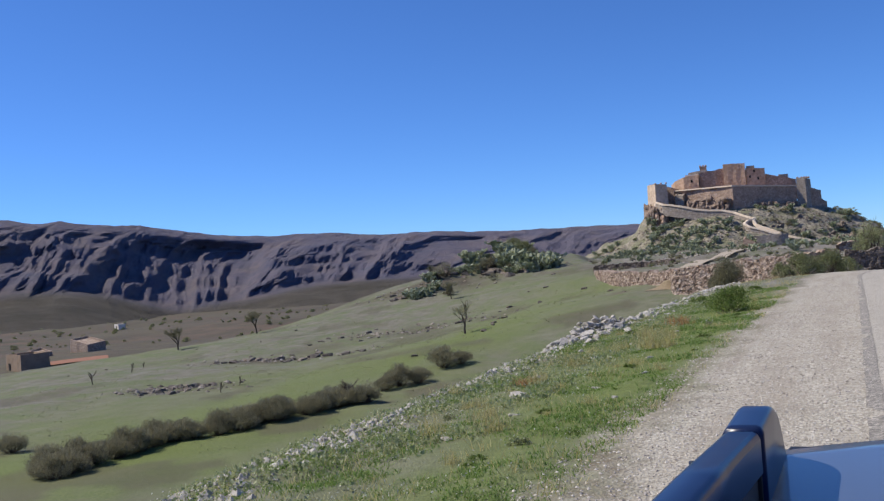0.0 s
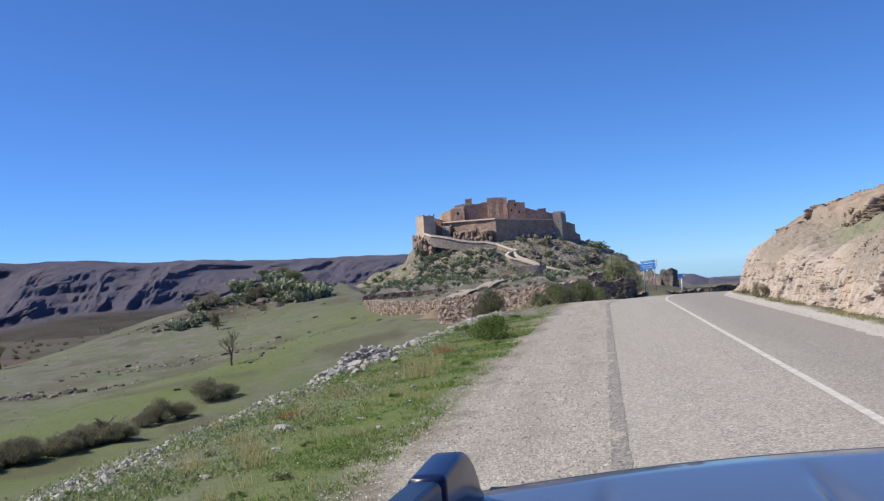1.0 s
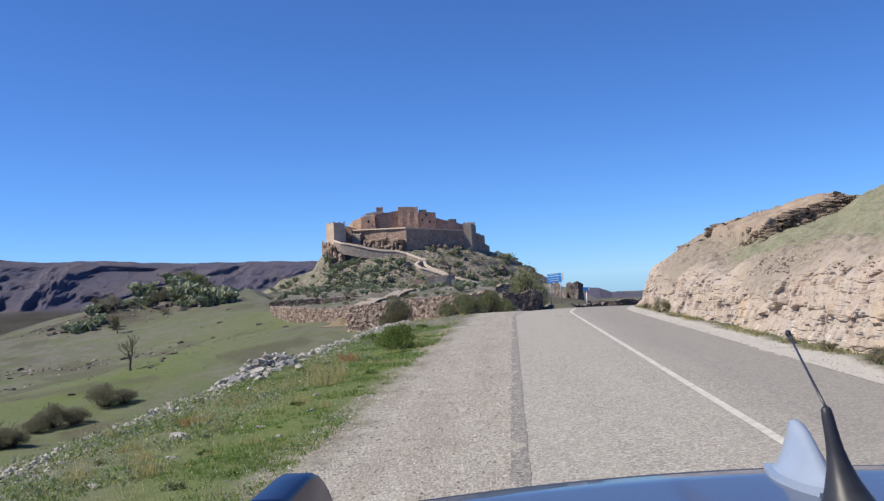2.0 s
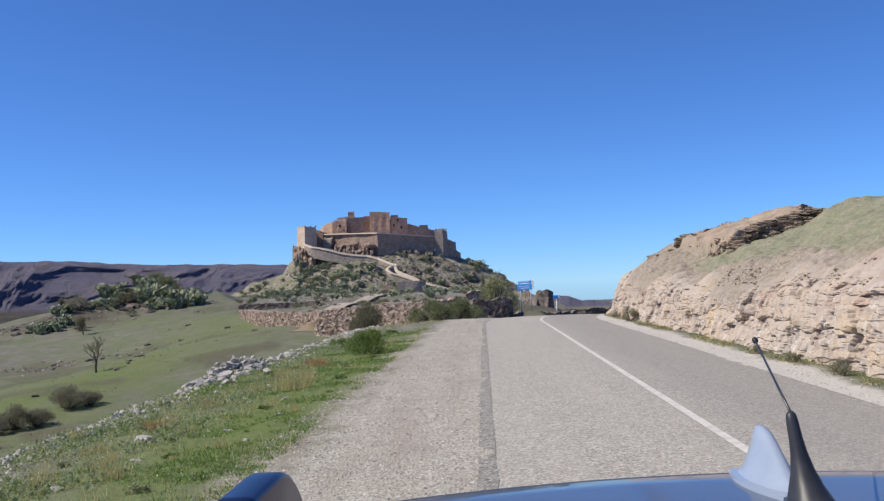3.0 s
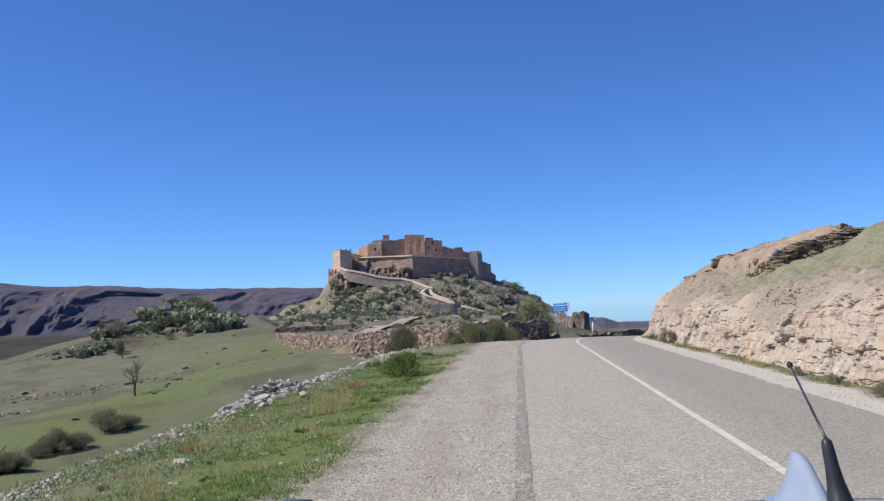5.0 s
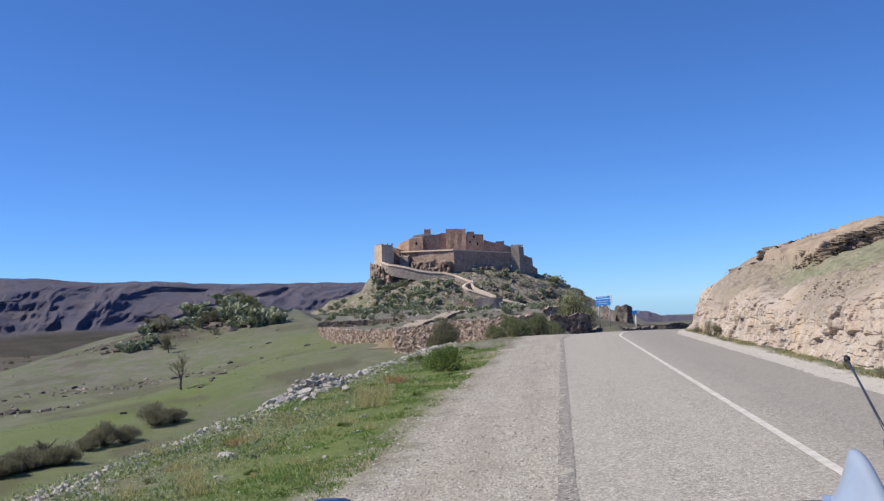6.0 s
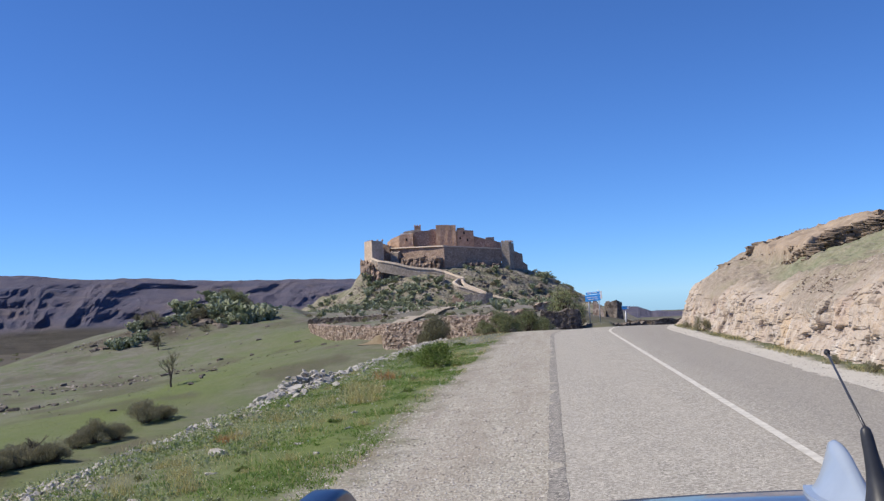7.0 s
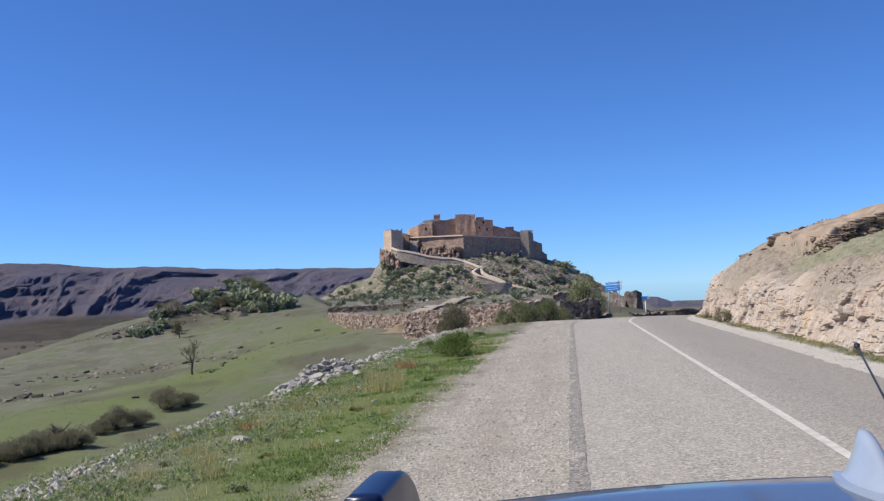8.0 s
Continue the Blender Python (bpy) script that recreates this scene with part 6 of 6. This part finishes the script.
RED_STONE = wall_material("red_brown_field_stone", (0.15, 0.107, 0.082), (0.325, 0.243, 0.19), (0.54, 0.445, 0.365))
GREY_STONE = wall_material("grey_brown_field_stone", (0.075, 0.062, 0.052), (0.155, 0.128, 0.108), (0.28, 0.24, 0.205))
rubble_wall("stone_wall", [(-12.7, 72.6), (-12.3, 70.8), (-9.5, 69.2), (-6.5, 66.5), (-3.4, 64.2), (-1.2, 66)], [0.3, 0.4, 0.55, 0.8, 0.95, 1.0], 0.7, RED_STONE, "red-brown dry-stone retaining wall below the bend", 301)
rubble_wall("stone_wall", [(-25.4, 99), (-23.5, 92.5), (-19.5, 84.5), (-13.6, 77.2), (-12.8, 73.4)], [0.0, 0.15, 0.12, 0.12, 0.25], 0.7, RED_STONE, "red-brown dry-stone wall curving round the terrace", 302)
rubble_wall("stone_wall", [(-27.0, 104), (-21, 103), (-17.5, 100)], [0.6, 0.7, 0.65], 0.6, GREY_STONE, "dark grey low wall on the terrace", 303)
rubble_wall("stone_wall", [(-0.8, 74.5), (1.6, 74.8), (2.0, 77.5)], [0.85, 0.8, 0.6], 0.7, GREY_STONE, "dark grey broken wall beside the bend", 304)
rubble_wall("stone_wall", [(1.8, 76), (5, 79.5), (8, 84)], [-0.52, -0.62, -0.75], 0.5, GREY_STONE, "low rough kerb wall along the bend", 305)
rubble_wall("stone_wall", [(7.4, 96), (10, 95), (13.2, 96)], [-0.78, -0.85, -0.85], 0.5, GREY_STONE, "dark low wall beyond the bend", 306)
rubble_wall("stone_wall", [(-1.6, 93), (0.6, 94), (0.8, 97)], [1.2, 1.3, 1.2], 0.7, RED_STONE, "brown ruined wall beside the tree", 307)
house = tagged(new("roadside_ruin"), "dark roofless stone ruin beyond the road signs", "ruin")
house.matrix_world = pose(6.9, 108, ground_z(6.9, 108) - 0.2)
block("wall", [(-0.75, -1.2), (0.3, -1.7), (1.0, -1.1), (1.1, 1.2), (-0.9, 1.2)], 0, [2.5, 2.65, 2.3, 2.2, 2.5], GREY_STONE, 0.03, 0.9, 0.16, 41, "", house)
block("fallen_corner", [(-2.5, -1.4), (-1.0, -1.6), (-0.9, 0.6), (-2.3, 0.6)], 0, [3.2, 1.5, 1.4, 2.8], RED_STONE, 0.14, 0.2, 0.25, 42, "", house)
gx, gy = np.meshgrid(np.linspace(-1.6, 1.6, 30), np.linspace(-1.2, 1.2, 24))
gz = 0.65 * np.exp(-((gx / 0.8) ** 2) - (gy / 0.6) ** 2) * (1 + 0.1 * fbm(gx * 3, gy * 3, 3, 71)) - 0.1
ob = grid_mesh("earth_mound", gx, gy, gz, plain("loose_yellow_earth", (0.21, 0.165, 0.105), (0.30, 0.24, 0.16), 6, 0.95, 0.5, 0.05))
tagged(ob, "small heap of yellow earth against the wall", "mound").location = (-13.7, 74.6, ground_z(-13.7, 74.6))

# the track from the terrace to the hill
TRACK = [polar(-10.2, 79.5), polar(-9.0, 85), polar(-7.2, 105), polar(-5.4, 140), polar(-4.5, 172)]
t = np.linspace(0, len(TRACK) - 1, 160)
cx, cy = np.interp(t, range(len(TRACK)), [p[0] for p in TRACK]), np.interp(t, range(len(TRACK)), [p[1] for p in TRACK])
side = np.linspace(-0.8, 0.8, 5)
X, Y = cx[:, None] + side[None], cy[:, None] + 0 * side[None]
crest = land(X, Y)[0].max(1)
crest = np.array([crest[max(0, i - 5) : i + 6].max() for i in range(len(crest))])
Z = 0 * X + np.convolve(np.pad(crest, 6, "edge"), np.ones(13) / 13, "valid")[:, None] + 0.1
tagged(grid_mesh("track", X, Y, Z, plain("pale_trodden_earth", (0.32, 0.27, 0.21), (0.45, 0.39, 0.31), 1.5, 0.95)), "pale trodden track climbing the terraces to the hill", "track", kind="structure")

# ---- road signs ----
BLUE = plain("blue_sign_face", (0.05, 0.30, 0.80), (0.07, 0.36, 0.85), 3, 0.4, 0.02, 0.001)
WHITE = plain("white_sign_paint", (0.70, 0.71, 0.72), (0.82, 0.82, 0.82), 5, 0.5, 0.03, 0.001)
ZINC = plain("pale_galvanised_post", (0.52, 0.53, 0.54), (0.66, 0.67, 0.68), 6, 0.5, 0.05, 0.002, metal=0.2)


def post_mesh(h, r=0.045):
    bm = bmesh.new()
    bmesh.ops.create_cone(bm, segments=14, cap_ends=True, radius1=r, radius2=r, depth=h, matrix=Matrix.Translation((0, 0, h / 2)))
    return from_bm("post", bm, ZINC, True)


def direction_sign(x, y, turn):
    z = ground_z(x, y)
    sign = tagged(new("direction_sign"), "blue and white road direction sign on two posts", "road sign")
    sign.matrix_world = pose(x, y, z, 0, -1.2, turn)
    top = 2.05 - z
    part("post", post_mesh(top + 0.1), sign, pose(-0.40, 0.05, 0), "pale metal post")
    part("post", post_mesh(top + 0.15), sign, pose(0.45, 0.05, 0), "pale metal post")
    for name, w, h, px, pz in (("upper_panel", 1.15, 0.17, 0.0, top - 0.14), ("lower_panel", 1.25, 0.50, -0.02, top - 0.70)):
        panel = part(name, box_mesh(name, w, 0.03, h, BLUE, 0.01), sign, pose(px, 0, pz, 0, -2))
        for k in range(2 if h > 0.3 else 1):
            part("lettering_bar", box_mesh("lettering_bar", w * (0.62 if k else 0.72), 0.008, 0.045, WHITE, 0.0), panel, pose(-0.05 + 0.06 * k, -0.019, h * (0.62 - 0.32 * k) - 0.02))
    part("arrow_panel", box_mesh("arrow_panel", 0.16, 0.03, 0.62, WHITE, 0.01), sign, pose(0.66, 0, top - 0.55), "white arrow panel at the sign's edge")


direction_sign(3.45, 77.5, -16)
small = tagged(new("kilometre_sign"), "small blue and white sign on one post", "road sign")
small.matrix_world = pose(6.45, 84.3, ground_z(6.45, 84.3))
top = 0.75 - ground_z(6.45, 84.3)
part("post", post_mesh(top - 0.25, 0.06), small, None, "pale metal post")
panel = part("panel", box_mesh("panel", 0.62, 0.03, 0.30, BLUE, 0.01), small, pose(0, -0.06, top - 0.32))
part("edge_panel", box_mesh("edge_panel", 0.16, 0.01, 0.26, WHITE, 0.0), panel, pose(0.21, -0.022, 0.02))

# ---- far buildings in the valley ----
CLAY_FAR = plain("valley_clay_wall", (0.24, 0.175, 0.125), (0.33, 0.25, 0.18), 0.6, 0.95)
RED_EARTH = plain("red_ploughed_earth", (0.24, 0.115, 0.075), (0.31, 0.16, 0.105), 0.4, 0.95)


def far_house(name, x, y, turn, plan, tops, material, label, doors=()):
    ob = tagged(new(name), label, "house", "far houses in the valley")
    z = ground_z(x, y)
    ob.matrix_world = pose(x, y, z - 0.6, 0, 0, turn)
    w, d = plan
    block("wall", [(-w / 2, -d / 2), (w / 2, -d / 2), (w / 2, d / 2), (-w / 2, d / 2)], 0, tops, material, 0.01, 0.6, 0.08, int(-x), "", ob)
    for px, pw, ph in doors:
        part("door", box_mesh("door", pw, 0.12, ph, DARK, 0.0), ob, pose(px, -d / 2 - 0.02, 0.6))
    return ob


far_house("clay_farmhouse", -217, 199, -22, (11, 8), [5.2, 5.2, 5.2, 5.2], CLAY_FAR, "plain clay farmhouse with a flat roof", ((-3, 1.2, 2.1),))
far_house("clay_farmhouse", -240, 190, -22, (9, 7), [4.6, 4.6, 4.6, 4.6], CLAY_FAR, "plain clay farmhouse with a flat roof")
far_house("ruined_farm", -248, 254, -15, (11, 7), [5.2, 3.2, 4.0, 5.6], RED_STONE, "red-brown ruined stone farm on the valley floor")
far_house("ruined_farm", -259, 243, -15, (7, 5), [3.0, 2.0, 2.4, 3.4], RED_STONE, "red-brown ruined stone farm on the valley floor")
far_house("white_house", -543, 592, -25, (8, 6), [5.0, 5.0, 5.0, 5.0], LIME, "small white house far in the valley", ((0, 1.6, 2.8),))
gx, gy = np.meshgrid(np.linspace(-9, 9, 24), np.linspace(-5, 5, 16))
wx, wy = -212 + gx * 0.72 - gy * 0.69, 212 + gx * 0.69 + gy * 0.72
tagged(grid_mesh("red_field", wx, wy, land(wx, wy)[0] + 0.35, RED_EARTH), "bare red earth plot beside the farmhouse", "field", kind="structure")
far_scrub = shrub_meshes(401, 5, 3.2, 400, 0.5, OLIVE, 14, 0.5)
rng = random.Random(44)
for k in range(280):
    a, r = math.radians(rng.uniform(-50, -26)), 170 + 880 * rng.random() ** 0.8
    x, y = r * math.sin(a), r * math.cos(a)
    shrub_thing("valley_tree", far_scrub, "dark low tree scattered on the valley floor", "tree", standing(x, y, k * 40, 0.25 + 0.75 * rng.random() ** 2), "trees in the valley")
